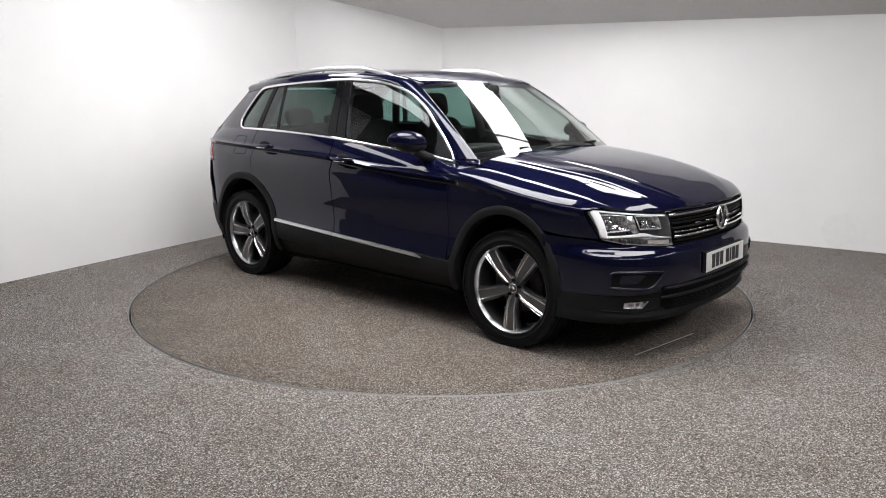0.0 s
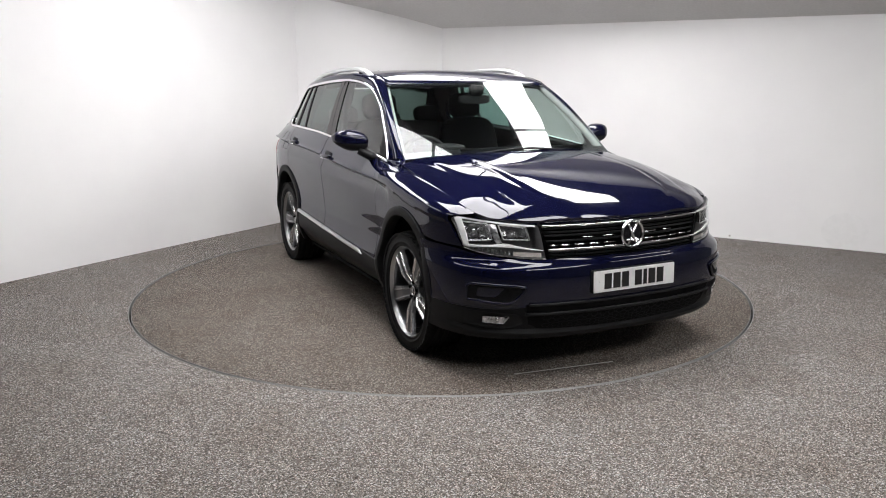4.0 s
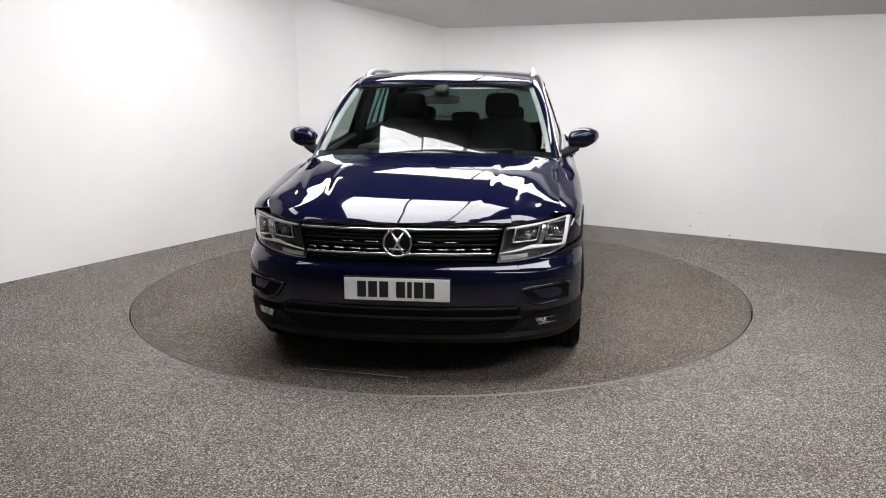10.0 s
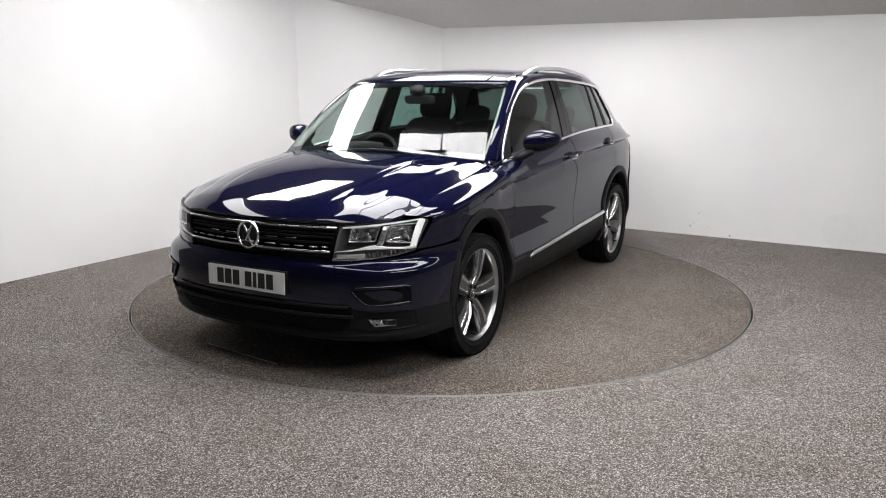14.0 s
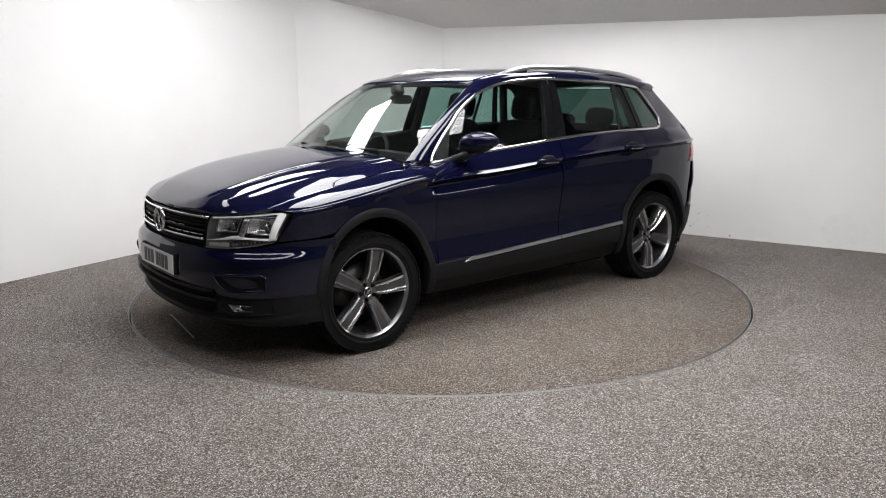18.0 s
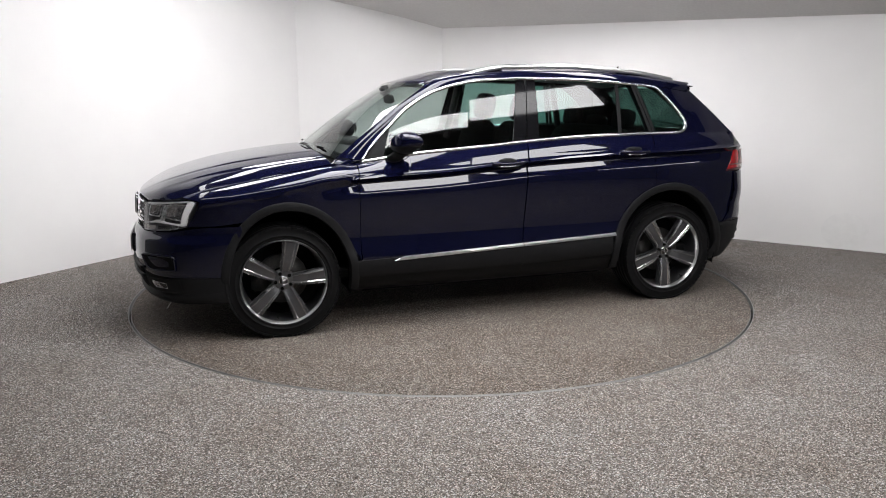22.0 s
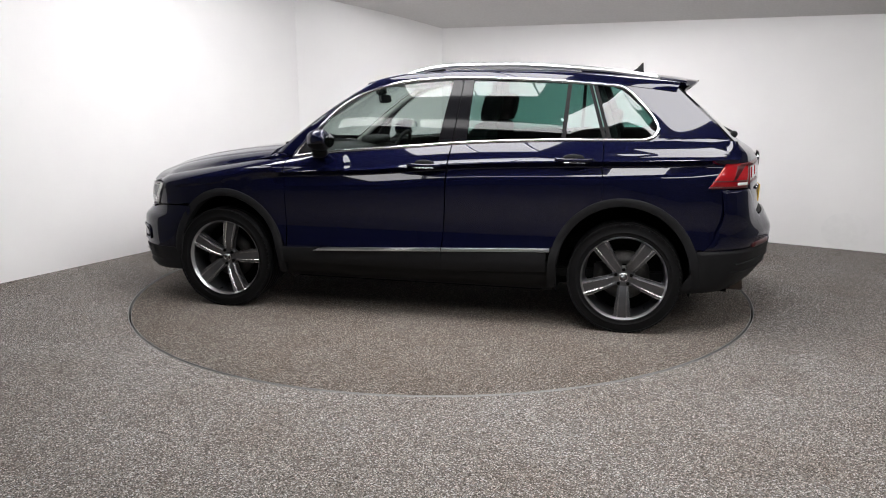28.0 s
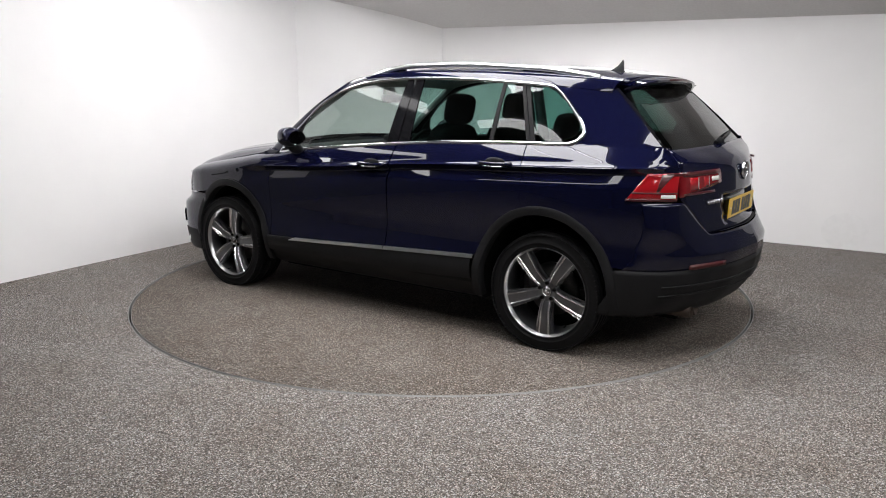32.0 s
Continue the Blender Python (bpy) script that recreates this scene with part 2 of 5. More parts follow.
def lathe(profile, n=48, axis="y", arc=(0.0, 360.0)):
    """Turns (radius, along) points round an axis."""
    bm = bmesh.new()
    full = abs(arc[1] - arc[0] - 360) < 1e-6
    steps = n if full else n + 1
    rings = []
    for k in range(steps):
        a = radians(arc[0] + (arc[1] - arc[0]) * k / n)
        c, s = math.cos(a), math.sin(a)
        rings.append([bm.verts.new((r * c, h, r * s) if axis == "y" else (r * c, r * s, h)) for r, h in profile])
    for k in range(n):
        a, b = rings[k], rings[(k + 1) % steps]
        for j in range(len(profile) - 1):
            try:
                bm.faces.new((a[j], b[j], b[j + 1], a[j + 1]))
            except ValueError:
                pass
    bmesh.ops.remove_doubles(bm, verts=bm.verts, dist=1e-5)
    return bm


def empty(name, m=None):
    e = new(name)
    e.empty_display_size = 0.1
    if m is not None:
        e.matrix_basis = m
    return e

# ---------------------------------------------------------------- the room


def wall_panel(name, a, b, z0, z1, thick=0.12, mat=WALL, label="smooth white painted studio wall panel"):
    """A wall from a to b with its thickness behind it (to the left of a-b)."""
    a, b = Vector((*a, 0)), Vector((*b, 0))
    d = (b - a).normalized()
    n = Vector((-d.y, d.x, 0))
    bm = bmesh.new()
    q = [a, b, b + n * thick, a + n * thick]
    lo = [bm.verts.new((p.x, p.y, z0)) for p in q]
    hi = [bm.verts.new((p.x, p.y, z1)) for p in q]
    bm.faces.new(lo[::-1])
    bm.faces.new(hi)
    for i in range(4):
        bm.faces.new((lo[i], lo[(i + 1) % 4], hi[(i + 1) % 4], hi[i]))
    return tagged(part(name, bm, mat, smooth=False), label, "wall", kind="structure")


# corners of the many-sided studio, clockwise seen from above; the camera side is made up
CORNERS = [(-3.68, -0.40), (-1.63, 3.14), (0.02, 3.62), (4.95, 0.44), (5.6, -3.2), (3.9, -7.4), (-3.9, -7.4), (-4.9, -4.0)]
ROOM_H = 2.80
# three white walls in view, then unseen ones added to darken the reflections
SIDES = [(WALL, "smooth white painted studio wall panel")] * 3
SIDES += [(GREY_WALL, "unseen grey side wall added to shape reflections")] + [(DARK_WALL, "unseen dark grey wall added on the camera side")] * 3 + [(GREY_WALL, "unseen grey side wall added to shape reflections")]
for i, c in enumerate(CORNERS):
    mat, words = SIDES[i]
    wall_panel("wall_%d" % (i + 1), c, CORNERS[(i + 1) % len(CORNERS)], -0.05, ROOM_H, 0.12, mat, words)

R_TABLE = 2.252
# carpet round the turntable
bm = bmesh.new()
ring_in = [bm.verts.new(((R_TABLE + 0.014) * math.cos(2 * math.pi * k / 160), (R_TABLE + 0.014) * math.sin(2 * math.pi * k / 160), 0)) for k in range(160)]
ring_out = []
for k in range(160):
    a = 2 * math.pi * k / 160
    ring_out.append(bm.verts.new((9.5 * math.cos(a), -1.9 + 9.5 * math.sin(a), 0)))
for k in range(160):
    bm.faces.new((ring_in[k], ring_out[k], ring_out[(k + 1) % 160], ring_in[(k + 1) % 160]))
tagged(part("floor", bm, CARPET, smooth=False), "grey-brown fleck carpet on the studio floor", "floor", kind="structure")
bm = lathe([(R_TABLE - 0.03, -0.03), (R_TABLE + 0.03, -0.03)], 160, "z")
tagged(part("floor_gap", bm, GAP), "dark gap under the turntable edge", "gap", kind="structure")
bm = lathe([(R_TABLE + 0.006, -0.03), (R_TABLE + 0.008, 0.002), (R_TABLE + 0.009, 0.0025), (R_TABLE + 0.013, 0.0025), (R_TABLE + 0.0145, -0.002)], 160, "z")
tagged(part("turntable_rim", bm, RIM_METAL), "thin worn steel edging round the turntable", "edging", kind="structure")

# turntable
turntable = tagged(empty("turntable"), "round carpeted turntable flush with the floor", "turntable")
bm = lathe([(0.0, 0.0), (1.2, 0.0), (R_TABLE - 0.011, 0.0), (R_TABLE - 0.009, -0.002), (R_TABLE - 0.009, -0.028)], 160, "z")
part("carpet_disc", bm, DISC_CARPET, turntable, "fleck carpet disc")
bm = lathe([(R_TABLE - 0.0088, -0.028), (R_TABLE - 0.0088, 0.001), (R_TABLE - 0.0075, 0.0018), (R_TABLE - 0.0055, 0.0018), (R_TABLE - 0.004, -0.028)], 160, "z")
part("disc_edging", bm, RIM_METAL, turntable, "thin steel edging strip")
bm = sweep([(1.938 + 0.073 * k / 8, -0.499 + 0.587 * k / 8, 0.0015) for k in range(9)], oval(0.007, 0.003, 6))
part("carpet_scratch", bm, material("carpet_scratch_grey", (0.62, 0.60, 0.57), 0.7), turntable, "pale scratch line in the carpet")

# sloping soffit along the long wall, rising into the room, with a riser up to the ceiling
A, B = Vector((0.02, 3.62, 2.19)), Vector((4.95, 0.44, 2.09))
IN = Vector((-0.542, -0.840, 0)).normalized()
A2 = A + Vector((-1.3, -0.378, 0.285))
B2 = B + IN * 0.92 + Vector((0, 0, 0.32))
bm = bmesh.new()
lo, hi = [], []
for k in range(25):
    s = k / 24
    p, q = A + (B - A) * s, A2 + (B2 - A2) * s
    row = [p + (q - p) * u + Vector((0, 0, 0.015 * math.sin(math.pi * u) * (1 - s) ** 2)) for u in (0, 0.25, 0.5, 0.75, 1.0)]
    row.append(Vector((row[-1].x, row[-1].y, ROOM_H)))
    lo.append([bm.verts.new(v) for v in row])
for k in range(24):
    for j in range(5):
        bm.faces.new((lo[k][j], lo[k][j + 1], lo[k + 1][j + 1], lo[k + 1][j]))
tagged(part("soffit", bm, SOFFIT), "pale grey sloping soffit along the long wall", "soffit", kind="structure")

# ceiling
bm = box(-7, 7, -8, 5, ROOM_H, ROOM_H + 0.1)
tagged(part("ceiling", bm, CEILING, smooth=False), "dark ceiling high over the turntable", "ceiling", kind="structure")

# ---------------------------------------------------------------- the car: shape curves
# car space: x forward, y to its left, z up, origin on the ground midway between the axles

AX_F, AX_R, HUB_Z = 1.342, -1.342, 0.338
z_belt = spline([(1.88, 0.862), (1.777, 0.898), (1.63, 0.927), (1.446, 0.957), (1.264, 0.985), (1.08, 1.013), (0.95, 1.025), (0.863, 1.032), (0.53, 1.075), (0.0, 1.116), (-0.26, 1.138), (-0.55, 1.155), (-0.9, 1.166), (-1.2, 1.172), (-1.5, 1.172), (-2.05, 1.165)])
y_belt = spline([(1.9, 0.745), (1.777, 0.782), (1.45, 0.79), (1.08, 0.795), (0.84, 0.806), (0.4, 0.826), (0.0, 0.834), (-0.8, 0.834), (-1.2, 0.825), (-1.5, 0.796), (-1.7, 0.766), (-1.85, 0.730), (-2.0, 0.662), (-2.08, 0.565)])
z_torn = spline([(1.9, 0.80), (1.6, 0.83), (1.3, 0.875), (1.05, 0.925), (0.86, 0.945), (0.35, 0.968), (-0.36, 1.022), (-0.9, 1.044), (-1.5, 1.058), (-2.0, 1.07)])
y_max = spline([(1.95, 0.76), (1.88, 0.818), (1.78, 0.874), (1.70, 0.897), (1.62, 0.910), (1.3, 0.922), (0.9, 0.918), (0.3, 0.922), (-0.6, 0.922), (-1.2, 0.918), (-1.5, 0.905), (-1.7, 0.886), (-1.8, 0.868), (-1.9, 0.835), (-2.0, 0.772), (-2.08, 0.68)])
z_clad = spline([(1.0, 0.436), (0.85, 0.441), (-0.9, 0.511), (-1.2, 0.52)])
crease = spline([(1.12, 0.0), (0.95, 0.55), (0.8, 1.0), (-1.6, 1.0), (-1.85, 0.7), (-2.0, 0.5)])
lean = spline([(0.9, 0.36), (0.3, 0.285), (-1.0, 0.285), (-1.2, 0.32), (-1.4, 0.41), (-1.62, 0.55), (-2.0, 0.65)])


def side_y(x, z):
    """Half width of the body side at a station and a height."""
    w, zt, zb = y_max(x), z_torn(x), z_belt(x)
    if z > zb:
        return y_belt(x) - (z - zb) * lean(x) - (0.22 - 0.12 * min(1, max(0, (-1.15 - x) / 0.35))) * (z - zb) ** 2
    if z > zt:
        s = (z - zt) / (zb - zt)
        f = min(1.0, max(0.0, (x - 0.6) / 0.35))
        door = 0.28 * (1 - math.exp(-s / 0.07)) + 0.72 * s ** 1.5
        return w - (w - y_belt(x)) * (door * (1 - f) + s ** 3.2 * f)
    k = crease(x)
    d = zt - z
    o = np.interp(d, [0, 0.006, 0.030, 0.038, 0.098, 0.14, 0.25, 0.35], [0, -0.008, -0.035, -0.036, -0.004, 0.0, 0.001, 0.0]) * k
    low = np.interp(z, [0.18, 0.26, 0.33, 0.42, 0.50, 0.58, 0.66, 0.80], [-0.13, -0.05, -0.016, 0.004, 0.003, -0.004, -0.008, -0.004])
    tuck = np.interp(z, [0.18, 0.26, 0.33, 0.42, 0.465, 0.52, 0.58, 0.66, 0.75, 0.85, 0.95], [-0.13, -0.05, -0.018, -0.001, -0.002, -0.014, -0.023, -0.022, -0.015, -0.006, 0.0])
    mid = min(1.0, max(0.0, (1.25 - x) / 0.35)) * min(1.0, max(0.0, (x + 1.65) / 0.4))
    low = low * (1 - mid) + tuck * mid
    bulge = 0.010 * min(1.0, max(0.0, (x - 1.5) / 0.2)) * min(1.0, max(0.0, (0.68 - z) / 0.1))
    return w + float(o) + float(low) + bulge


nose = spline([(0.16, 2.06), (0.22, 2.135), (0.27, 2.175), (0.36, 2.206), (0.45, 2.219), (0.50, 2.221), (0.55, 2.219), (0.60, 2.211), (0.612, 2.207), (0.630, 2.194), (0.66, 2.188), (0.75, 2.186), (0.83, 2.165), (0.86, 2.14)])
corner = spline([(0, 0), (0.2, 0.008), (0.35, 0.03), (0.5, 0.065), (0.6, 0.112), (0.72, 0.205), (0.80, 0.31), (0.86, 0.44), (0.905, 0.60), (0.925, 0.75)])      # bonnet edge
corner_lamp = spline([(0, 0), (0.2, 0.008), (0.35, 0.03), (0.5, 0.065), (0.6, 0.108), (0.72, 0.190), (0.80, 0.275), (0.86, 0.37), (0.895, 0.455), (0.915, 0.54), (0.925, 0.65)])
corner_low = spline([(0, 0), (0.2, 0.006), (0.35, 0.022), (0.5, 0.050), (0.6, 0.084), (0.72, 0.150), (0.80, 0.225), (0.86, 0.315), (0.895, 0.41), (0.915, 0.51), (0.925, 0.62)])
tail = spline([(0.22, -2.09), (0.3, -2.18), (0.4, -2.245), (0.5, -2.268), (0.60, -2.278), (0.66, -2.265), (0.72, -2.21)])
gate = spline([(0.62, -2.185), (0.70, -2.190), (0.85, -2.178), (0.95, -2.170), (1.02, -2.164), (1.08, -2.13), (1.15, -2.03), (1.30, -1.865), (1.475, -1.66), (1.52, -1.6)])
corner_r = spline([(0, 0), (0.15, 0.009), (0.3, 0.035), (0.5, 0.082), (0.6, 0.110), (0.7, 0.145), (0.77, 0.187), (0.82, 0.252), (0.86, 0.34), (0.9, 0.50)])
corner_b = spline([(0, 0), (0.3, 0.034), (0.5, 0.102), (0.6, 0.150), (0.7, 0.208), (0.78, 0.275), (0.84, 0.37), (0.88, 0.475), (0.91, 0.62)])


def front_x(y, z):
    k = min(1.0, max(0.0, (0.645 - z) / 0.05))
    return nose(z) - corner_lamp(abs(y)) * (1 - k) - corner_low(abs(y)) * k


def rear_x(y, z):
    return tail(z) + corner_b(abs(y))


def gate_x(y, z):
    k = float(np.interp(z, [0.7, 1.05, 1.15, 1.5], [0.9, 0.95, 0.45, 0.3]))
    return gate(z) + k * corner_r(abs(y))


def arch(cx, cz, a0, a1, b, n, deg0, deg1):
    """Points of a wheel arch, rear side first; a0 rear, a1 front half width."""
    out = []
    for k in range(n + 1):
        t = radians(deg0 + (deg1 - deg0) * k / n)
        c = math.cos(t)
        out.append((cx + (a1 if c > 0 else a0) * c, cz + b * math.sin(t)))
    return out


def front_arch(grow, d0, d1, n=32):
    return arch(1.312, 0.35, 0.425 + grow, 0.395 + grow, 0.472 + grow, n, d0, d1)


def rear_arch(grow, d0, d1, n=32):
    return arch(-1.322, 0.36, 0.455 + grow, 0.44 + grow, 0.474 + grow, n, d0, d1)


CREASE_LINES = (0.25, 0.14, 0.118, 0.098, 0.078, 0.058, 0.044, 0.038, 0.034, 0.030, 0.018, 0.006, 0.0)


def laid_rows(columns, n_low, n_up):
    """Rows over columns (functions of s from 0 to 1 that give x, z), laid along the body's crease."""
    cols = []
    for col in columns:
        cuts = []
        for d in CREASE_LINES:
            s = 0.5
            for _ in range(8):
                x, z = col(s)
                z0, z1 = col(0.0)[1], col(1.0)[1]
                s = min(1.0, max(0.0, s + (z_torn(x) - d - z) / max(z1 - z0, 0.02)))
            cuts.append(max(s, cuts[-1] if cuts else 0.0))
        ss = [cuts[0] * k / n_low for k in range(n_low)] + cuts + [cuts[-1] + (1 - cuts[-1]) * k / n_up for k in range(1, n_up + 1)]
        pts = []
        for s in ss:
            x, z = col(s)
            pts.append((x, side_y(x, z), z))
        cols.append(pts)
    return [[c[k] for c in cols] for k in range(len(cols[0]))]


def line_col(p, q):
    return lambda s: (p[0] + (q[0] - p[0]) * s, p[1] + (q[1] - p[1]) * s)


def side_patch(bottom, top, nu, nv):
    """Rows of points on the body side between two lines of (x, z)."""
    b, t = resample(bottom, nu), resample(top, nu)
    return laid_rows([line_col(p, q) for p, q in zip(b, t)], nv, 10)


def both(name, rows, mat, parent, label="", skirt=0.012, inward=(0, -1, 0), angle=28):
    """The part on both sides of the car."""
    obs = []
    for sgn in (1, -1):
        rr = rows if sgn == 1 else mirror_rows(rows)
        inv = (inward[0], inward[1] * sgn, inward[2])
        obs.append(sharp(part(name, grid_mesh(rr, skirt, inv), mat, parent, label), angle))
    return obs


car = tagged(empty("car"), "dark blue metallic five-door SUV parked on the turntable", "car")

# front wings
bottom = [(0.87, 0.445)] + front_arch(0.0, 160, 51, 40)[2:] + [(1.70, 0.699), (1.80, 0.695), (1.872, 0.690), (1.828, 0.765), (1.782, 0.836), (1.81, 0.846), (1.885, 0.858)]
zs = [1.86, 1.777, 1.7, 1.6, 1.5, 1.4, 1.3, 1.2, 1.1, 1.0, 0.93, 0.872]
top = [(x, z_belt(x)) for x in zs[::-1]] + [(1.885, 0.860)]
rows = side_patch(bottom, top, 100, 14)
both("front_wing", rows, PAINT, car, "dark blue painted front wing")

# doors


def door_rows(front, rear, bottom_fn, top_fn, nu, nv):
    def col_at(u):
        def col(s):
            x = front(s) + (rear(s) - front(s)) * u
            return x, bottom_fn(x) + (top_fn(x) - bottom_fn(x)) * s
        return col
    return laid_rows([col_at(i / nu) for i in range(nu + 1)], nv, 12)


f_front = spline([(0, 0.860), (0.25, 0.8665), (0.72, 0.8675), (0.9, 0.8675), (1.0, 0.864)])
f_rear = spline([(0, -0.2035), (0.3, -0.2185), (0.7, -0.2295), (1.0, -0.2555)])
rows = door_rows(f_front, f_rear, lambda x: z_clad(x), lambda x: z_belt(x) - 0.004, 44, 22)
front_doors = both("front_door", rows, PAINT, car, "dark blue painted front door skin")
bottom = [(-0.2105, z_clad(-0.21)), (-0.868, z_clad(-0.87))] + rear_arch(0.0, 20, 73, 30)


def ruled_side(left_fn, bottom_pts, top_fn, nu, nv):
    def col_at(p, u):
        q = top_fn(u)
        return lambda s: (p[0] + (q[0] - p[0]) * s + left_fn(s) * (1 - u), p[1] + (q[1] - p[1]) * s)
    return laid_rows([col_at(p, i / nu) for i, p in enumerate(resample(bottom_pts, nu))], nv, 12)


def door_top(u):
    x = -0.2625 + u * (-1.188 + 0.2625)
    return (x, z_belt(x) - 0.004)


rows = ruled_side(lambda s: float(np.interp(s, [0, 0.3, 0.7, 1.0], [0, 0.0005, 0.0073, 0.0])), bottom, door_top, 60, 18)
rear_doors = both("rear_door", rows, PAINT, car, "dark blue painted rear door skin")

# rear quarters: below the belt, then the rear pillar
bottom = [(-1.1955, 0.818)] + rear_arch(0.0, 76, 158, 36) + [(-1.80, 0.535), (-1.866, 0.60), (-1.893, 0.75), (-1.893, 0.885)]


def quarter_top(u):
    x = -1.1945 + u * (-1.985 + 1.1945)
    return (x, min(z_belt(x), 1.172 - max(0, (u - 0.75)) * 0.3))


rows = ruled_side(lambda s: 0.0, bottom, quarter_top, 70, 14)
quarters = both("rear_quarter", rows, PAINT, car, "dark blue painted rear quarter panel")
corners = [(-1.300, 1.108), (-1.312, 1.117), (-1.44, 1.117), (-1.452, 1.108), (-1.470, 0.988), (-1.460, 0.978), (-1.302, 0.978), (-1.292, 0.988)]
flap = [(x, -side_y(x, z) - 0.0002, z) for x, z in resample(corners + [corners[0]], 64)[:-1]]
part("fuel_flap", sweep(flap, oval(0.0045, 0.0030, 6), True, (0, 1, 0)), GAP, quarters[1], "dark joint round the blue fuel flap")
back = [(-1.93, 1.10), (-1.935, 1.16), (-1.80, 1.295), (-1.70, 1.39), (-1.60, 1.485)]


def pillar_rows():
    b, t = resample(back, 24), resample([(-1.3, 1.16), (-1.46, 1.165), (-1.512, 1.215), (-1.50, 1.27), (-1.42, 1.37), (-1.335, 1.455), (-1.27, 1.505)], 24)
    return [[(q[0] + (p[0] - q[0]) * s, side_y(q[0] + (p[0] - q[0]) * s, q[1] + (p[1] - q[1]) * s), q[1] + (p[1] - q[1]) * s) for p, q in zip(b, t)] for s in [k / 16 for k in range(17)]]


both("rear_pillar", pillar_rows(), PAINT, car, "dark blue painted rear roof pillar")

# roof side rail from the windscreen foot to the tail, outside the chrome line
z_chrome = spline([(0.845, 1.045), (0.72, 1.183), (0.645, 1.25), (0.534, 1.352), (0.44, 1.413), (0.351, 1.458), (0.17, 1.511), (-0.01, 1.536), (-0.263, 1.549), (-0.552, 1.543), (-0.914, 1.525), (-1.26, 1.497), (-1.6, 1.455)])
roof_c = spline([(0.45, 1.50), (0.4, 1.522), (0.3, 1.556), (0.18, 1.585), (0.05, 1.605), (-0.3, 1.625), (-0.7, 1.625), (-1.1, 1.606), (-1.5, 1.568), (-1.72, 1.54)])
WS_LOW, WS_TOP = (0.984, 0.758, 1.056), (0.365, 0.622, 1.503)


def ws_edge(s):
    """Side edge of the windscreen, s from its foot to its head, a little bowed."""
    p = [WS_LOW[k] + (WS_TOP[k] - WS_LOW[k]) * s for k in range(3)]
    b = math.sin(math.pi * s)
    return (p[0] + 0.008 * b, p[1] + 0.012 * b, p[2] + 0.012 * b)


roof_y = spline([(0.365, 0.622), (0.0, 0.615), (-0.8, 0.605), (-1.3, 0.585), (-1.66, 0.555)])


def roof_edge(x):
    return (x, roof_y(x), roof_c(x) - 0.022 - 0.012 * min(1, max(0, (0.4 - x) / 0.5)) + 0.003)


inner = [ws_edge(k / 20) for k in range(21)] + [roof_edge(0.365 - k * 0.05) for k in range(1, 41)]
outer = []
for k in range(21):
    x = 0.845 + (0.31 - 0.845) * k / 20
    outer.append((x, side_y(x, z_chrome(x)) + 0.004, z_chrome(x)))
for k in range(1, 41):
    x = 0.31 + (-1.60 - 0.31) * k / 40
    outer.append((x, side_y(x, z_chrome(x)) + 0.004, z_chrome(x)))
rows = []
for j in range(9):
    s = j / 8
    r = []
    for i, (p, q) in enumerate(zip(outer, inner)):
        b = math.sin(math.pi * s) * (0.016 if i > 20 else 0.013)
        r.append((p[0] + (q[0] - p[0]) * s + b * 0.4 * (i <= 20), p[1] + (q[1] - p[1]) * s + b * 0.75, p[2] + (q[2] - p[2]) * s + b * 0.8))
    rows.append(r)
both("roof_pillar", rows, PAINT, car, "dark blue painted windscreen pillar and roof side", 0.01, (0, -0.6, -0.6))

# roof
rows = []
for i in range(41):
    s = i / 40
    r = []
    for j in range(-16, 17):
        v = j / 16
        x0 = 0.42 - 0.055 * v * v
        x = x0 + (-1.66 - x0) * s
        ye = roof_y(x) - 0.003
        zc, ze = roof_c(x), roof_edge(x)[2]
        r.append((x, v * ye, ze + (zc - ze) * (1 - abs(v) ** 2.3)))
    rows.append(r)
part("roof", grid_mesh(rows, 0.012, (0, 0, -1)), PAINT, car, "dark blue painted roof panel")

# bonnet
bon_c = spline([(2.17, 0.822), (2.15, 0.838), (2.10, 0.868), (1.974, 0.927), (1.772, 0.985), (1.571, 1.027), (1.371, 1.055), (1.172, 1.075), (1.0, 1.087)])
bon_y = spline([(2.165, 0.0), (2.16, 0.22), (2.13, 0.42), (2.08, 0.565), (2.0, 0.672), (1.88, 0.75), (1.777, 0.782), (1.45, 0.787), (1.0, 0.79)])
bon_e = spline([(2.17, 0.822), (2.1, 0.818), (2.0, 0.833), (1.88, 0.862), (1.777, 0.898), (1.63, 0.927), (1.446, 0.957), (1.264, 0.987), (1.08, 1.018), (1.02, 1.030), (0.95, 1.045)])


def bonnet_front(y):
    return 2.163 - corner(abs(y)) * (1 + 0.12 * (abs(y) / 0.8) ** 4)


def crease_at(x):
    """Distances of the two pressed lines from the middle of the bonnet."""
    return 0.392 + 0.115 * (2.05 - x) / 0.9, 0.545 + 0.145 * (2.0 - x) / 0.8


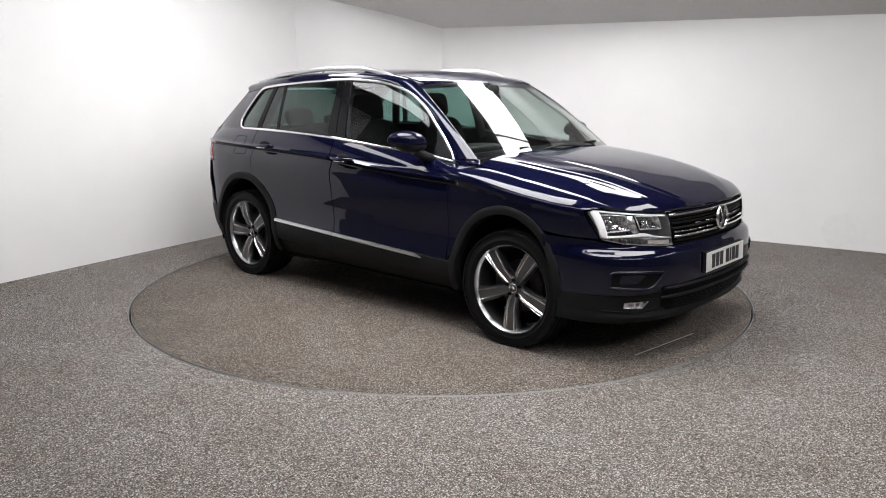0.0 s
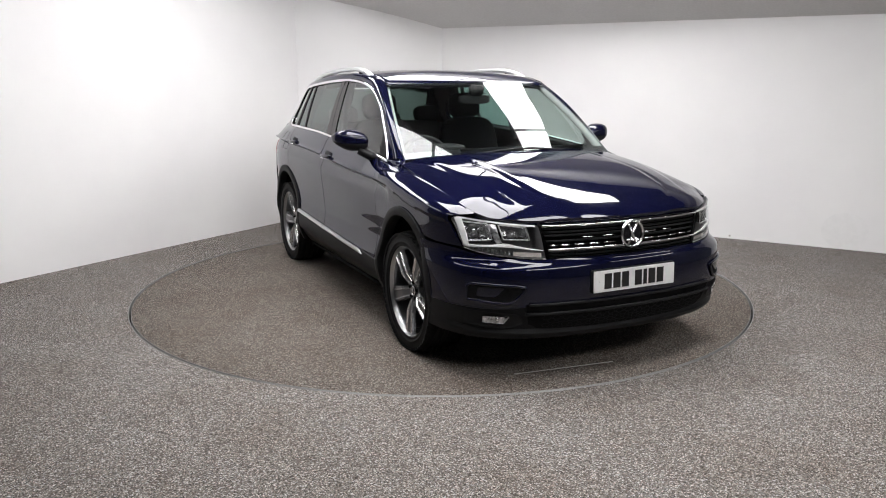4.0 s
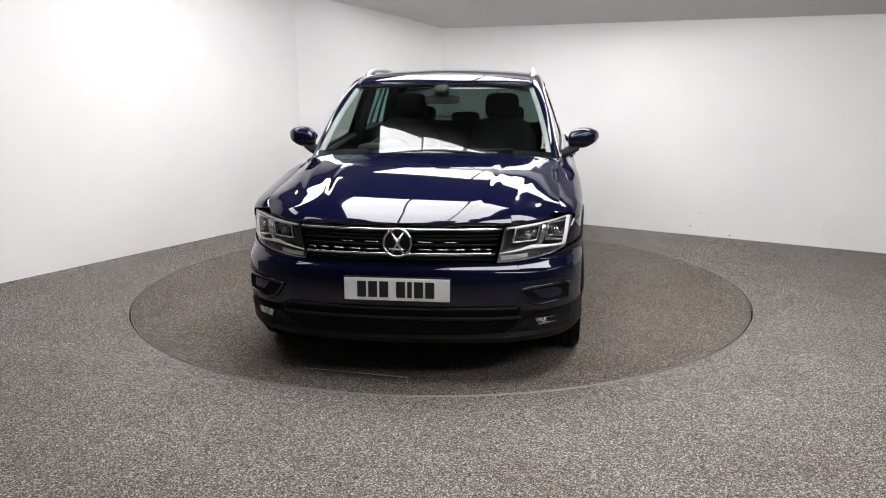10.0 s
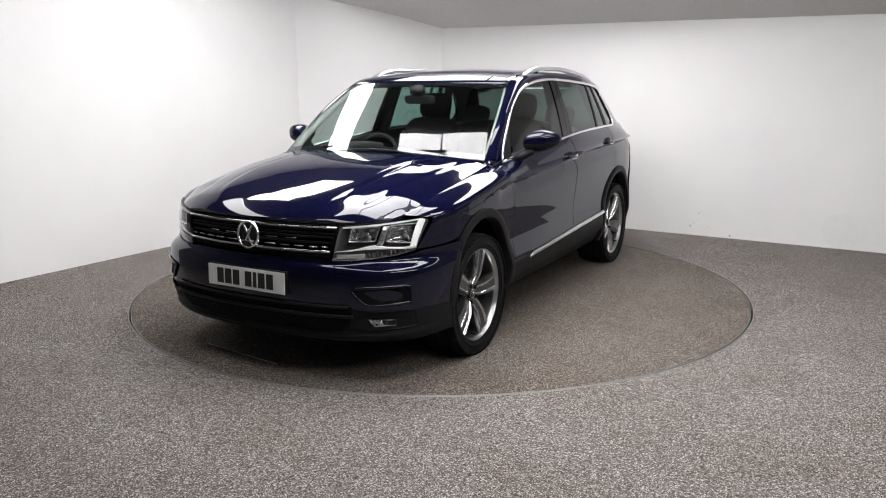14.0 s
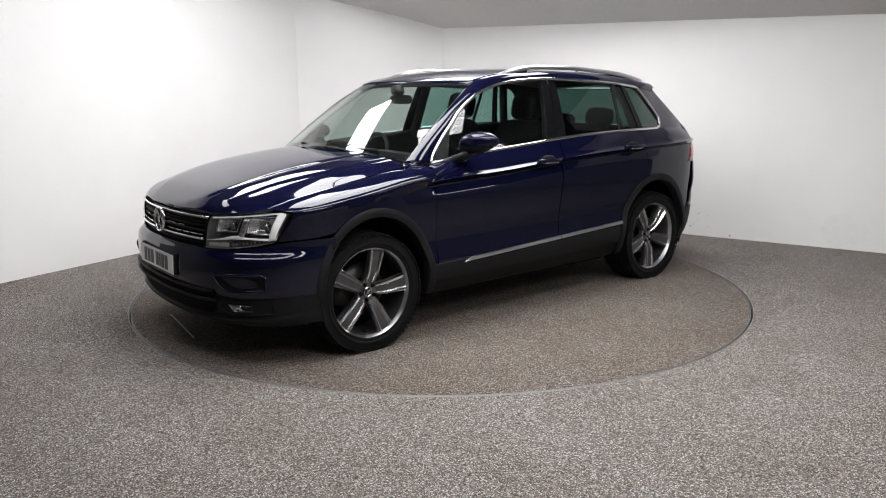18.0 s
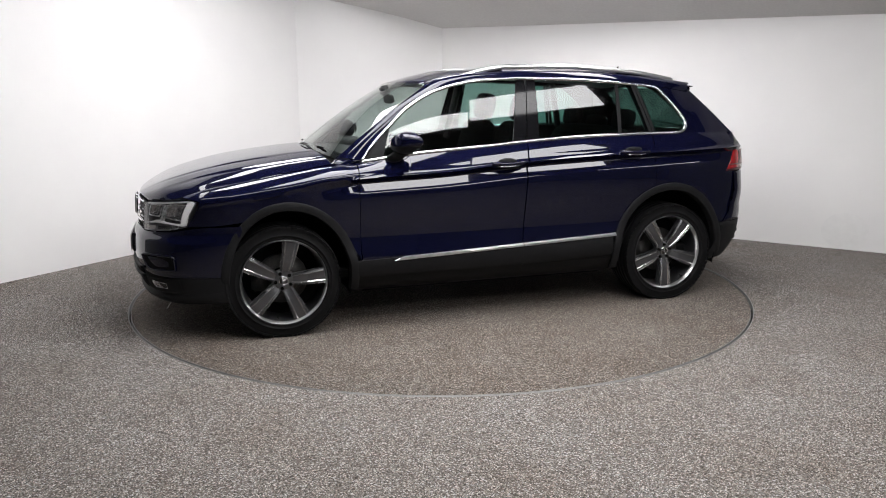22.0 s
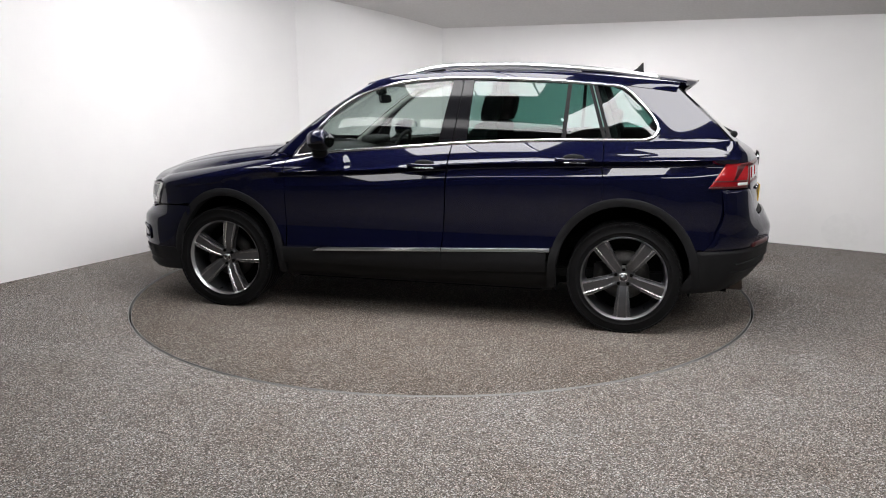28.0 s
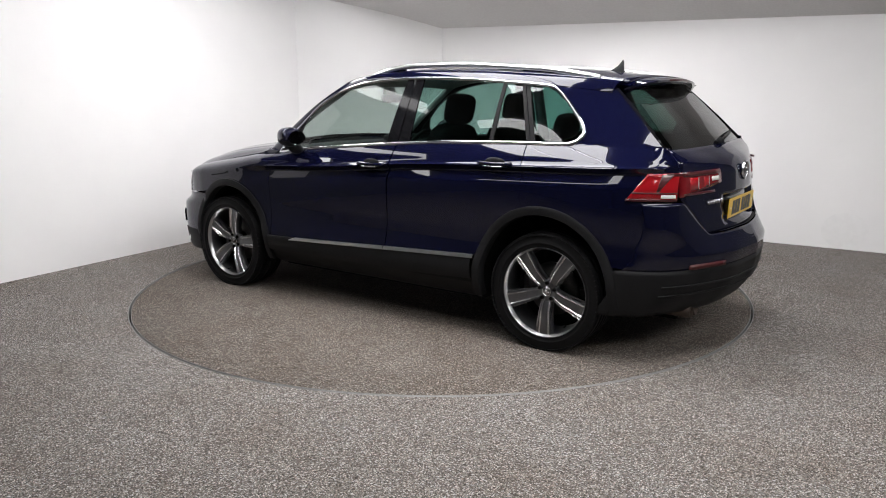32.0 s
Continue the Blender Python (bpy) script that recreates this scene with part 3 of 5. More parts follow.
def bonnet_z(x, y):
    ye = max(bon_y(x), 0.05)
    a = min(1.0, abs(y) / ye)
    zc, ze = bon_c(x) + 0.008, bon_e(x)
    y1, y2 = crease_at(x)
    y1, y2 = min(y1, 0.56 * ye), min(y2, 0.82 * ye)
    drop = spline([(0.0, 0.0), (y1 * 0.6, 0.012), (y1 - 0.02, 0.040), (y1 + 0.012, 0.085), (y2 - 0.02, 0.30), (y2 + 0.012, 0.38), (y2 + (ye - y2) * 0.6, 0.66), (ye, 1.0)])
    z = zc - (zc - ze) * drop(min(abs(y), ye))
    fwd = min(1, max(0, (2.12 - x) / 0.35)) * (1 - a ** 8)
    for yc in (y1, y2):
        z -= 0.0035 * fwd * max(0, 1 - abs(abs(y) - yc - 0.016) / 0.03)
    return z


rows = []
for i in range(57):
    s = 1 - (1 - i / 56) ** 1.25
    x_mid = 1.085 + (2.163 - 1.085) * s
    r = []
    y1, y2 = crease_at(min(x_mid, 2.10))
    half = [(y1 - 0.022) * k / 20 for k in range(20)]
    half += [y1 - 0.022, y1 - 0.014, y1 - 0.006, y1, y1 + 0.006, y1 + 0.014, y1 + 0.022]
    half += [y1 + 0.022 + (y2 - y1 - 0.044) * k / 8 for k in range(1, 8)]
    half += [y2 - 0.022, y2 - 0.014, y2 - 0.006, y2, y2 + 0.006, y2 + 0.014, y2 + 0.022]
    half += [y2 + 0.022 + (0.785 - y2 - 0.022) * k / 12 for k in range(1, 13)]
    for y in [-v for v in half[:0:-1]] + half:
        v = y / 0.785
        xr = 1.085 - 0.063 * v * v
        x = xr + (bonnet_front(min(abs(y), 0.775)) - xr) * s
        y = max(-bon_y(x), min(bon_y(x), y))
        r.append((x, y, bonnet_z(x, y)))
    rows.append(r)
bonnet = part("bonnet", grid_mesh(rows, 0.03, (-0.3, 0, -1)), PAINT, car, "dark blue painted bonnet with pressed lines")
sharp(bonnet, 40)

# filler between the wing top and the pillar foot
top_l, low_l = [], []
for k in range(13):
    s = k / 12
    x = 0.845 + (1.019 - 0.845) * s
    low_l.append((x, side_y(x, z_belt(x)), z_belt(x)))
    q0, q1 = (0.845, side_y(0.845, 1.045) + 0.004, 1.047), (0.992, 0.758, 1.054)
    u = min(1, s / 0.6)
    p = [q0[i] + (q1[i] - q0[i]) * u for i in range(3)]
    if s > 0.6:
        v = (s - 0.6) / 0.4
        p = [p[0] + (1.019 - p[0]) * v, p[1] + (0.788 - p[1]) * v, p[2] + (1.030 - p[2]) * v]
    top_l.append(tuple(p))
rows = [[tuple(a[i] + (b[i] - a[i]) * t + (0.008 * math.sin(math.pi * t) if i else 0) for i in range(3)) for a, b in zip(low_l, top_l)] for t in (0, 0.25, 0.5, 0.75, 1.0)]
both("pillar_foot", rows, PAINT, car, "dark blue painted pillar foot", 0.006)

# windscreen
rows = []
for i in range(17):
    s = i / 16
    e = ws_edge(s)
    r = []
    for j in range(-16, 17):
        v = j / 16
        bow = (1 - v * v)
        r.append((e[0] + (0.104 * (1 - s) + 0.055 * s) * bow + 0.004 * bow * math.sin(math.pi * s), v * (e[1] - 0.004), e[2] + bow * (0.032 * (1 - s) + 0.016 * s) + 0.004))
    rows.append(r)
windscreen = part("windscreen", grid_mesh(rows), GLASS, car, "clear laminated windscreen")
WS_ROWS = rows


# front bumper
def front_patch(z_lo, z_hi, y0, y1, nu, nv, out=0.0):
    rows = []
    for j in range(nv + 1):
        r = []
        for i in range(nu + 1):
            y = y0 + (y1 - y0) * i / nu
            a, b = z_lo(y), z_hi(y)
            z = a + (b - a) * j / nv
            r.append((front_x(y, z) + out, y, z))
        rows.append(r)
    return rows


b_lo = spline([(0, 0.425), (0.5, 0.425), (0.62, 0.405), (0.75, 0.398), (0.915, 0.40)])
b_hi = spline([(0, 0.642), (0.40, 0.642), (0.47, 0.637), (0.56, 0.640), (0.68, 0.651), (0.76, 0.664), (0.815, 0.683), (0.85, 0.690), (0.912, 0.697)])
b_end = spline([(0.38, 0.914), (0.5, 0.917), (0.6, 0.921), (0.70, 0.921)])
rows = []
for j in range(27):
    r = []
    for i in range(-46, 47):
        u = i / 46
        for _ in range(2):
            z = b_lo(abs(u) * 0.89) + (b_hi(abs(u) * 0.89) - b_lo(abs(u) * 0.89)) * j / 26
            y = u * b_end(z)
        r.append((front_x(y, z), y, z))
    rows.append(r)
sharp(part("front_bumper", grid_mesh(rows, 0.012, (-1, 0, 0)), PAINT, car, "dark blue painted front bumper"), 40)
l_lo = spline([(0, 0.235), (0.5, 0.232), (0.8, 0.235), (0.925, 0.25)])
rows = front_patch(lambda y: l_lo(abs(y)), lambda y: b_lo(abs(y)) - 0.003, -0.913, 0.913, 90, 14, -0.004)
sharp(part("lower_bumper", grid_mesh(rows, 0.03, (-1, 0, 0)), CLAD, car, "black grained lower front bumper"), 40)

# tailgate, rear bumper
rows = []
for j in range(31):
    r = []
    for i in range(41):
        z = 0.68 + (1.155 - 0.68) * j / 30
        y = (i / 20 - 1) * float(np.interp(z, [0.68, 0.70, 0.89, 0.9, 1.05, 1.16], [0.497, 0.497, 0.687, 0.69, 0.69, 0.70]))
        dent = 0.034 if abs(y) < 0.29 and 0.73 < z < 0.898 else 0.0
        r.append((gate_x(y, z) + dent, y, z))
    rows.append(r)
tailgate = part("tailgate", grid_mesh(rows, 0.012, (1, 0, 0)), PAINT, car, "dark blue painted tailgate")
rows = []
for j in range(15):
    s = j / 14
    z = 1.158 + (1.478 - 1.158) * s
    hw = 0.705 - 0.115 * s
    rows.append([(gate_x(hw * i / 14, z) + 0.004, hw * i / 14, z - 0.012 * abs(i / 14) ** 2 * (1 - s)) for i in range(-14, 15)])
rear_window = part("rear_window", grid_mesh(rows), GLASS_REAR, car, "dark privacy glass rear window")
rows = []
for j in range(17):
    r = []
    for i in range(61):
        u = i / 30 - 1
        top_z = 0.70 + 0.19 * min(1, max(0, (abs(u) * 0.85 - 0.5) / 0.19))
        z = 0.53 + (top_z - 0.53) * j / 16
        y = u * float(np.interp(z, [0.53, 0.60, 0.70, 0.76, 0.90], [0.876, 0.859, 0.850, 0.848, 0.848]))
        k = min(1, max(0, (z - 0.60) / 0.18))
        k = k * k * (3 - 2 * k)
        r.append((rear_x(y, min(z, 0.64)) * (1 - k) + (gate_x(y, z) - 0.004) * k, y, z))
    rows.append(r)
part("rear_bumper", grid_mesh(rows, 0.012, (1, 0, 0)), PAINT, car, "dark blue painted rear bumper")
rows = []
for j in range(11):
    r = []
    for i in range(61):
        y = -0.884 + 1.768 * i / 60
        z = 0.265 + (0.527 - 0.265) * j / 10
        r.append((rear_x(y, z) - 0.004, y, z))
    rows.append(r)
rear_valance = part("rear_valance", grid_mesh(rows, 0.03, (1, 0, 0)), CLAD, car, "black grained lower rear bumper")

# painted corner between the quarter, the pillar foot and the tailgate
rows = []
for j in range(9):
    z = 1.043 + 0.125 * j / 8
    p, q = (-1.895, side_y(-1.895, z) + 0.001), (gate_x(0.70, min(z, 1.155)) - 0.001, 0.700)
    rows.append([(p[0] + (q[0] - p[0]) * u - 0.006 * math.sin(math.pi * u), p[1] + (q[1] - p[1]) * u + 0.012 * math.sin(math.pi * u), z) for u in [k / 8 for k in range(9)]])
both("rear_corner", rows, PAINT, car, "dark blue painted corner above the tail lamp", 0.006)

# ---------------------------------------------------------------- the car: inner shell
def shell_box(name, x0, x1, y0, y1, z0, z1, mat=UNDER, bevel=0.02, parent=car, label=""):
    return part(name, box(x0, x1, y0, y1, z0, z1, None, bevel), mat, parent, label, smooth=False)


shell_box("floor_pan", -2.0, 2.0, -0.52, 0.52, 0.2, 0.30, label="black underbody floor pan")
for sgn in (1, -1):
    shell_box("sill", -0.86, 0.86, sgn * 0.5, sgn * 0.80, 0.215, 0.36, label="black sill under the doors")
shell_box("engine_bay", 1.0, 1.98, -0.5, 0.5, 0.3, 0.79)
shell_box("engine_bay", 1.72, 1.95, -0.68, 0.68, 0.3, 0.79)
shell_box("luggage_floor", -2.02, -0.85, -0.5, 0.5, 0.3, 0.80)
shell_box("luggage_floor", -1.98, -1.78, -0.66, 0.66, 0.3, 0.80)

# inner door cards and side trims behind the outer skins
rows = []
for j in range(9):
    r = []
    for i in range(31):
        x = 0.92 + (-1.92 - 0.92) * i / 30
        z = 0.34 + (z_belt(x) - 0.012 - 0.34) * j / 8
        if abs(x - AX_F) < 0.44 or abs(x - AX_R) < 0.5:
            c = AX_F if x > 0 else AX_R
            z = max(z, HUB_Z + math.sqrt(max(0, 0.5 ** 2 - (x - c) ** 2)))
        r.append((x, side_y(x, z) - 0.07 - 0.03 * (1 - j / 8), z))
    rows.append(r)
both("door_card", rows, TRIM_IN, car, "dark plastic inner door trim", 0)
rows = [[(0.88 + (1.86 - 0.88) * i / 16, side_y(0.88 + 0.98 * i / 16, 0.86) - 0.05 - 0.02 * j, min(0.80 + 0.06 * j, z_belt(0.88 + 0.98 * i / 16) - 0.03)) for i in range(17)] for j in range(3)]
both("wing_liner", rows, UNDER, car, "", 0)

# wheel housings
for cx, fn in ((1.312, front_arch), (-1.322, rear_arch)):
    for sgn in (1, -1):
        pts = fn(-0.035, 196, -16, 30)
        rows = [[(x, sgn * y, z) for x, z in pts] for y in (0.885 if cx > 0 else 0.875, 0.72, 0.52)]
        bm = grid_mesh(rows)
        bm.faces.new([bm.verts.new((x, sgn * 0.52, z)) for x, z in pts])
        part("wheel_housing", bm, UNDER, car, "black wheel housing liner")


# ---------------------------------------------------------------- black cladding
def arch_trim(fn, deg0, deg1, lead, end):
    o = lead[0] + fn(0.003, deg0, deg1, 40) + end[0]
    n = lead[1] + fn(-0.05, deg0, deg1, 40) + end[1]
    o, n = resample(o, 60), resample(n, 60)
    rows = []
    for s, out in ((0.0, -0.01), (0.0, 0.010), (0.12, 0.014), (0.55, 0.014), (0.9, 0.012), (1.0, 0.004), (1.0, -0.05)):
        r = []
        for p, q in zip(o, n):
            x, z = p[0] + (q[0] - p[0]) * s, p[1] + (q[1] - p[1]) * s
            r.append((x, side_y(x, z) + out, z))
        rows.append(r)
    return rows


rows = arch_trim(front_arch, 178, 8, ([(0.885, 0.255)], [(0.94, 0.255)]), ([(1.712, 0.30)], [(1.66, 0.30)]))
both("wheel_arch_trim", rows, CLAD, car, "black grained plastic wheel arch trim", 0, angle=35)
rows = arch_trim(rear_arch, 2, 170, ([(-0.875, 0.26)], [(-0.93, 0.26)]), ([(-1.79, 0.30)], [(-1.735, 0.30)]))
both("wheel_arch_trim", rows, CLAD, car, "black grained plastic wheel arch trim", 0, angle=35)


def sill_rows(x0, x1, n):
    rows = []
    for s, out in ((0.0, -0.02), (0.02, 0.006), (0.1, 0.012), (0.5, 0.013), (0.88, 0.012), (0.985, 0.010), (1.0, -0.004)):
        r = []
        for i in range(n + 1):
            x = x0 + (x1 - x0) * i / n
            lo = 0.333 + 0.028 * max(0, -x - 0.2) / 0.7
            z = lo + (z_clad(x) + 0.002 - lo) * s
            r.append((x, side_y(x, z) + out, z))
        rows.append(r)
    return rows


def lower_rows(x0, x1, n):
    return [[(x0 + (x1 - x0) * i / n, side_y(x0 + (x1 - x0) * i / n, z) - k, z) for i in range(n + 1)] for z, k in ((0.385, 0.022), (0.335, 0.012), (0.30, 0.02), (0.25, 0.03), (0.215, 0.06))]


for x0, x1, doors in ((0.893, -0.2045, front_doors), (-0.2085, -0.872, rear_doors)):
    for sgn, d in ((1, doors[0]), (-1, doors[1])):
        rr = sill_rows(x0, x1, 24)
        rr = rr if sgn > 0 else mirror_rows(rr)
        sharp(part("lower_cladding", grid_mesh(rr), CLAD, d, "black grained plastic lower door cladding"), 35)
        # bright strip along the top of the cladding
        a, b = (0.665, -0.2045) if x0 > 0 else (-0.2085, -0.893)
        rows = []
        for s, out in ((0.0, 0.008), (0.05, 0.0185), (0.5, 0.021), (0.95, 0.018), (1.0, 0.007)):
            r = []
            for i in range(25):
                x = a + (b - a) * i / 24
                h = 0.023 * min(1, (a - x) / 0.06 + 0.12) if x0 > 0 else 0.023
                zt = z_clad(x) + 0.004
                z = zt - 0.023 + h * s
                r.append((x, sgn * (side_y(x, z) + out), z))
            rows.append(r)
        sharp(part("bright_strip", grid_mesh(rows), ALU, d, "satin silver trim strip"), 35)
both("lower_sill", lower_rows(0.9, -0.9, 20), CLAD, car, "black lower sill", 0)


# ---------------------------------------------------------------- side windows
def pane_rows(xb0, xb1, xt0, xt1, nu=12, nv=10, out=-0.010, top_in=0.016, low_in=0.004, top=z_chrome):
    rows = []
    for j in range(nv + 1):
        s = j / nv
        r = []
        for i in range(nu + 1):
            u = i / nu
            b, t = xb0 + (xb1 - xb0) * u, xt0 + (xt1 - xt0) * u
            zb, zt = z_belt(b) + low_in, top(t) - top_in
            x, z = b + (t - b) * s, zb + (zt - zb) * s
            r.append((x, side_y(x, z) + out, z))
        rows.append(r)
    return rows


def on_doors(name, rows, mat, doors, label, skirt=0.0):
    for sgn, d in ((1, doors[0]), (-1, doors[1])):
        sharp(part(name, grid_mesh(rows if sgn > 0 else mirror_rows(rows), skirt, (0, -sgn, 0)), mat, d, label), 30)


on_doors("window_pane", pane_rows(0.70, -0.16, 0.635, -0.236, 22), GLASS, front_doors, "clear front door glass")
on_doors("mirror_sail", pane_rows(0.822, 0.70, 0.80, 0.637, 8, 8, -0.004), CLAD, front_doors, "black corner trim at the mirror", 0.01)
on_doors("door_pillar", pane_rows(-0.163, -0.256, -0.238, -0.304, 4, 8, -0.004, 0.006), PILLAR, front_doors, "black door pillar cover", 0.012)
on_doors("door_pillar", pane_rows(-0.262, -0.350, -0.310, -0.370, 4, 8, -0.004, 0.006), PILLAR, rear_doors, "black door pillar cover", 0.012)
on_doors("window_pane", pane_rows(-0.348, -0.938, -0.368, -0.962, 18), GLASS_DARK, rear_doors, "green-tinted privacy glass")
on_doors("window_divider", pane_rows(-0.936, -0.962, -0.960, -0.984, 2, 6, -0.004), CLAD, rear_doors, "dark grey window divider", 0.01)
on_doors("window_pane", pane_rows(-0.962, -1.185, -0.984, -1.088, 8), GLASS_DARK, rear_doors, "green-tinted fixed quarter light")
on_doors("window_divider", pane_rows(-1.183, -1.206, -1.086, -1.106, 2, 6, -0.004), CLAD, rear_doors, "dark grey rear door window frame", 0.01)
on_doors("window_divider", pane_rows(-1.212, -1.236, -1.112, -1.134, 2, 6, -0.004), CLAD, quarters, "dark grey window frame", 0.01)

tip = [(-1.43, 1.176), (-1.478, 1.19), (-1.503, 1.22), (-1.505, 1.25), (-1.47, 1.305), (-1.40, 1.385), (-1.335, 1.45), (-1.29, 1.482)]


def rear_pane_rows():
    lo = [(-1.225 - 0.2 * k / 8, z_belt(-1.3) + 0.004) for k in range(8)] + tip[:4]
    hi = [(-1.125, z_chrome(-1.125) - 0.014), (-1.2, z_chrome(-1.2) - 0.014), (-1.26, z_chrome(-1.26) - 0.012), (-1.30, 1.472), (-1.39, 1.388), (-1.46, 1.308), (-1.505, 1.25)]
    a, b = resample(lo, 16), resample(hi, 16)
    rows = []
    for j in range(9):
        s = j / 8
        rows.append([(p[0] + (q[0] - p[0]) * s, side_y(p[0] + (q[0] - p[0]) * s, p[1] + (q[1] - p[1]) * s) - 0.010, p[1] + (q[1] - p[1]) * s) for p, q in zip(a, b)])
    return rows


on_doors("quarter_window", rear_pane_rows(), GLASS_DARK, quarters, "green-tinted rear quarter window")

# chrome surround of the side windows
lower = [(0.838 - 2.27 * k / 40, 0) for k in range(41)]
loop = [(x, z_belt(x) + 0.002) for x, _ in lower] + tip
top_line = [(-1.24 + (0.84 + 1.24) * k / 50) for k in range(51)]
loop += [(x, z_chrome(x) - 0.006) for x in top_line[:-1]]
loop = loop + [loop[0]]
loop = resample(loop, 220)[:-1]
for sgn in (1, -1):
    path = [(x, sgn * (side_y(x, z) + 0.002), z) for x, z in loop]
    sec = [(-0.0105, -0.004), (-0.0095, 0.004), (-0.004, 0.0075), (0.004, 0.0075), (0.0095, 0.004), (0.0105, -0.004)]
    part("window_surround", sweep(path, sec if sgn > 0 else [(-u, -v) for u, v in sec], True, (0, 1, 0)), CHROME, car, "bright chrome side window surround")

# ---------------------------------------------------------------- door handles
for hx, hz, doors in ((-0.100, 1.012, front_doors), (-1.025, 1.062, rear_doors)):
    for sgn, d in ((1, doors[0]), (-1, doors[1])):
        y0 = side_y(hx, hz)
        bm = bmesh.new()
        bmesh.ops.create_uvsphere(bm, u_segments=20, v_segments=10, radius=1.0)
        bmesh.ops.transform(bm, matrix=Matrix.LocRotScale((hx + 0.005, sgn * (y0 - 0.004), hz + 0.006), None, (0.066, 0.010, 0.024)), verts=bm.verts)
        part("handle_cup", bm, CLAD, d, "dark recess behind the handle")
        path = [(hx + 0.112 - 0.224 * k / 14, sgn * (y0 + 0.008 + 0.022 * math.sin(math.pi * k / 14) ** 0.6), hz - 0.002 - 0.004 * math.sin(math.pi * k / 14)) for k in range(15)]
        part("door_handle", sweep(path, oval(0.020, 0.024), False, (0, 0, 1)), PAINT, d, "dark blue door handle")
        path = [(p[0], p[1] + sgn * 0.006, p[2] - 0.0135) for p in path[3:12]]
        part("handle_strip", sweep(path, oval(0.008, 0.006, 8)), CHROME, d, "thin chrome strip on the handle")

# ---------------------------------------------------------------- door mirrors
for sgn in (1, -1):
    bm = bmesh.new()
    bmesh.ops.create_uvsphere(bm, u_segments=32, v_segments=20, radius=1.0)
    for v in bm.verts:
        x, y, z = v.co
        e = lambda a, p: math.copysign(abs(a) ** p, a)
        x = e(x, 0.8) * (0.092 if x > 0 else 0.050)
        hz = 0.072 * (1.0 - 0.30 * max(0, y)) if z > 0 else 0.062 * (1.0 - 0.55 * max(0, y))
        v.co = Vector((x * (1 - 0.25 * max(0, y)) - 0.05 * y * abs(y), e(y, 0.75) * 0.104, e(z, 0.7) * hz + 0.012 * y))
    cap_z = -0.012
    low = bm.copy()
    bmesh.ops.bisect_plane(bm, geom=bm.verts[:] + bm.edges[:] + bm.faces[:], plane_co=(0, 0, cap_z), plane_no=(0, 0, 1), clear_inner=True)
    bmesh.ops.bisect_plane(low, geom=low.verts[:] + low.edges[:] + low.faces[:], plane_co=(0, 0, cap_z - 0.003), plane_no=(0, 0, 1), clear_outer=True)
    for b in (bm, low):
        for v in b.verts:
            v.co = Vector((v.co.x + 0.572, sgn * (v.co.y + 0.962), v.co.z + 1.153))
    mir = part("door_mirror", bm, PAINT, car, "dark blue door mirror cap")
    part("mirror_base", low, CLAD, mir, "black lower mirror housing")
    bm = sweep([(0.645, sgn * 0.80, 1.045), (0.63, sgn * 0.845, 1.06), (0.605, sgn * 0.91, 1.098)], oval(0.105, 0.06, 12), False, (0, 0, 1))
    part("mirror_arm", bm, CLAD, mir, "black mirror arm")
    bm = bmesh.new()
    bmesh.ops.create_circle(bm, cap_ends=True, segments=28, radius=1.0)
    bmesh.ops.transform(bm, matrix=pose(0.514, sgn * 0.952, 1.156, 0, 90, 0) @ Matrix.Diagonal((0.045, 0.078, 1, 1)), verts=bm.verts)
    part("mirror_glass", bm, MIRROR, mir, "mirror glass")

# ---------------------------------------------------------------- roof rails and fin
rail_z = spline([(0.115, 1.562), (0.05, 1.585), (-0.013, 1.602), (-0.1, 1.618), (-0.22, 1.63), (-0.566, 1.633), (-0.935, 1.614), (-1.158, 1.598), (-1.3, 1.58), (-1.43, 1.558), (-1.50, 1.545)])
for sgn in (1, -1):
    path = [(0.115 - 1.615 * k / 48, sgn * (roof_y(0.115 - 1.615 * k / 48) - 0.004 + 0.004), rail_z(0.115 - 1.615 * k / 48) - 0.014) for k in range(49)]
    rail = part("roof_rail", sweep(path, [(-0.019, -0.010), (-0.018, 0.008), (-0.008, 0.020), (0.008, 0.020), (0.018, 0.008), (0.019, -0.010)]), ALU, car, "satin silver roof rail")
    for x0, x1 in ((0.06, -0.16), (-1.03, -1.36)):
        rows = []
        for dy in (-0.012, 0.012):
            rows.append([(x0 + (x1 - x0) * k / 8, sgn * (roof_y(x0 + (x1 - x0) * k / 8) + dy), roof_edge(x0 + (x1 - x0) * k / 8)[2] - 0.01) for k in range(9)])
            rows.append([(x0 + (x1 - x0) * k / 8, sgn * (roof_y(x0 + (x1 - x0) * k / 8) + dy), rail_z(x0 + (x1 - x0) * k / 8) - 0.022) for k in range(9)])
        bm = grid_mesh([rows[0], rows[1], rows[3], rows[2]])
        part("rail_foot", bm, CLAD, rail, "black foot under the rail")
bm = bmesh.new()
secs = [(-1.30, 0.010, 0.004), (-1.335, 0.016, 0.018), (-1.365, 0.015, 0.036), (-1.392, 0.010, 0.068), (-1.402, 0.006, 0.070), (-1.405, 0.014, 0.02), (-1.41, 0.014, 0.003)]
rows = [[(x, w * u, roof_c(-1.35) - 0.006 + h * (1 - abs(u) ** 2.2)) for u in (-1, -0.8, -0.4, 0, 0.4, 0.8, 1)] for x, w, h in secs]
part("roof_fin", grid_mesh(rows, 0.01, (0, 0, -1)), CLAD, car, "black shark-fin roof antenna")

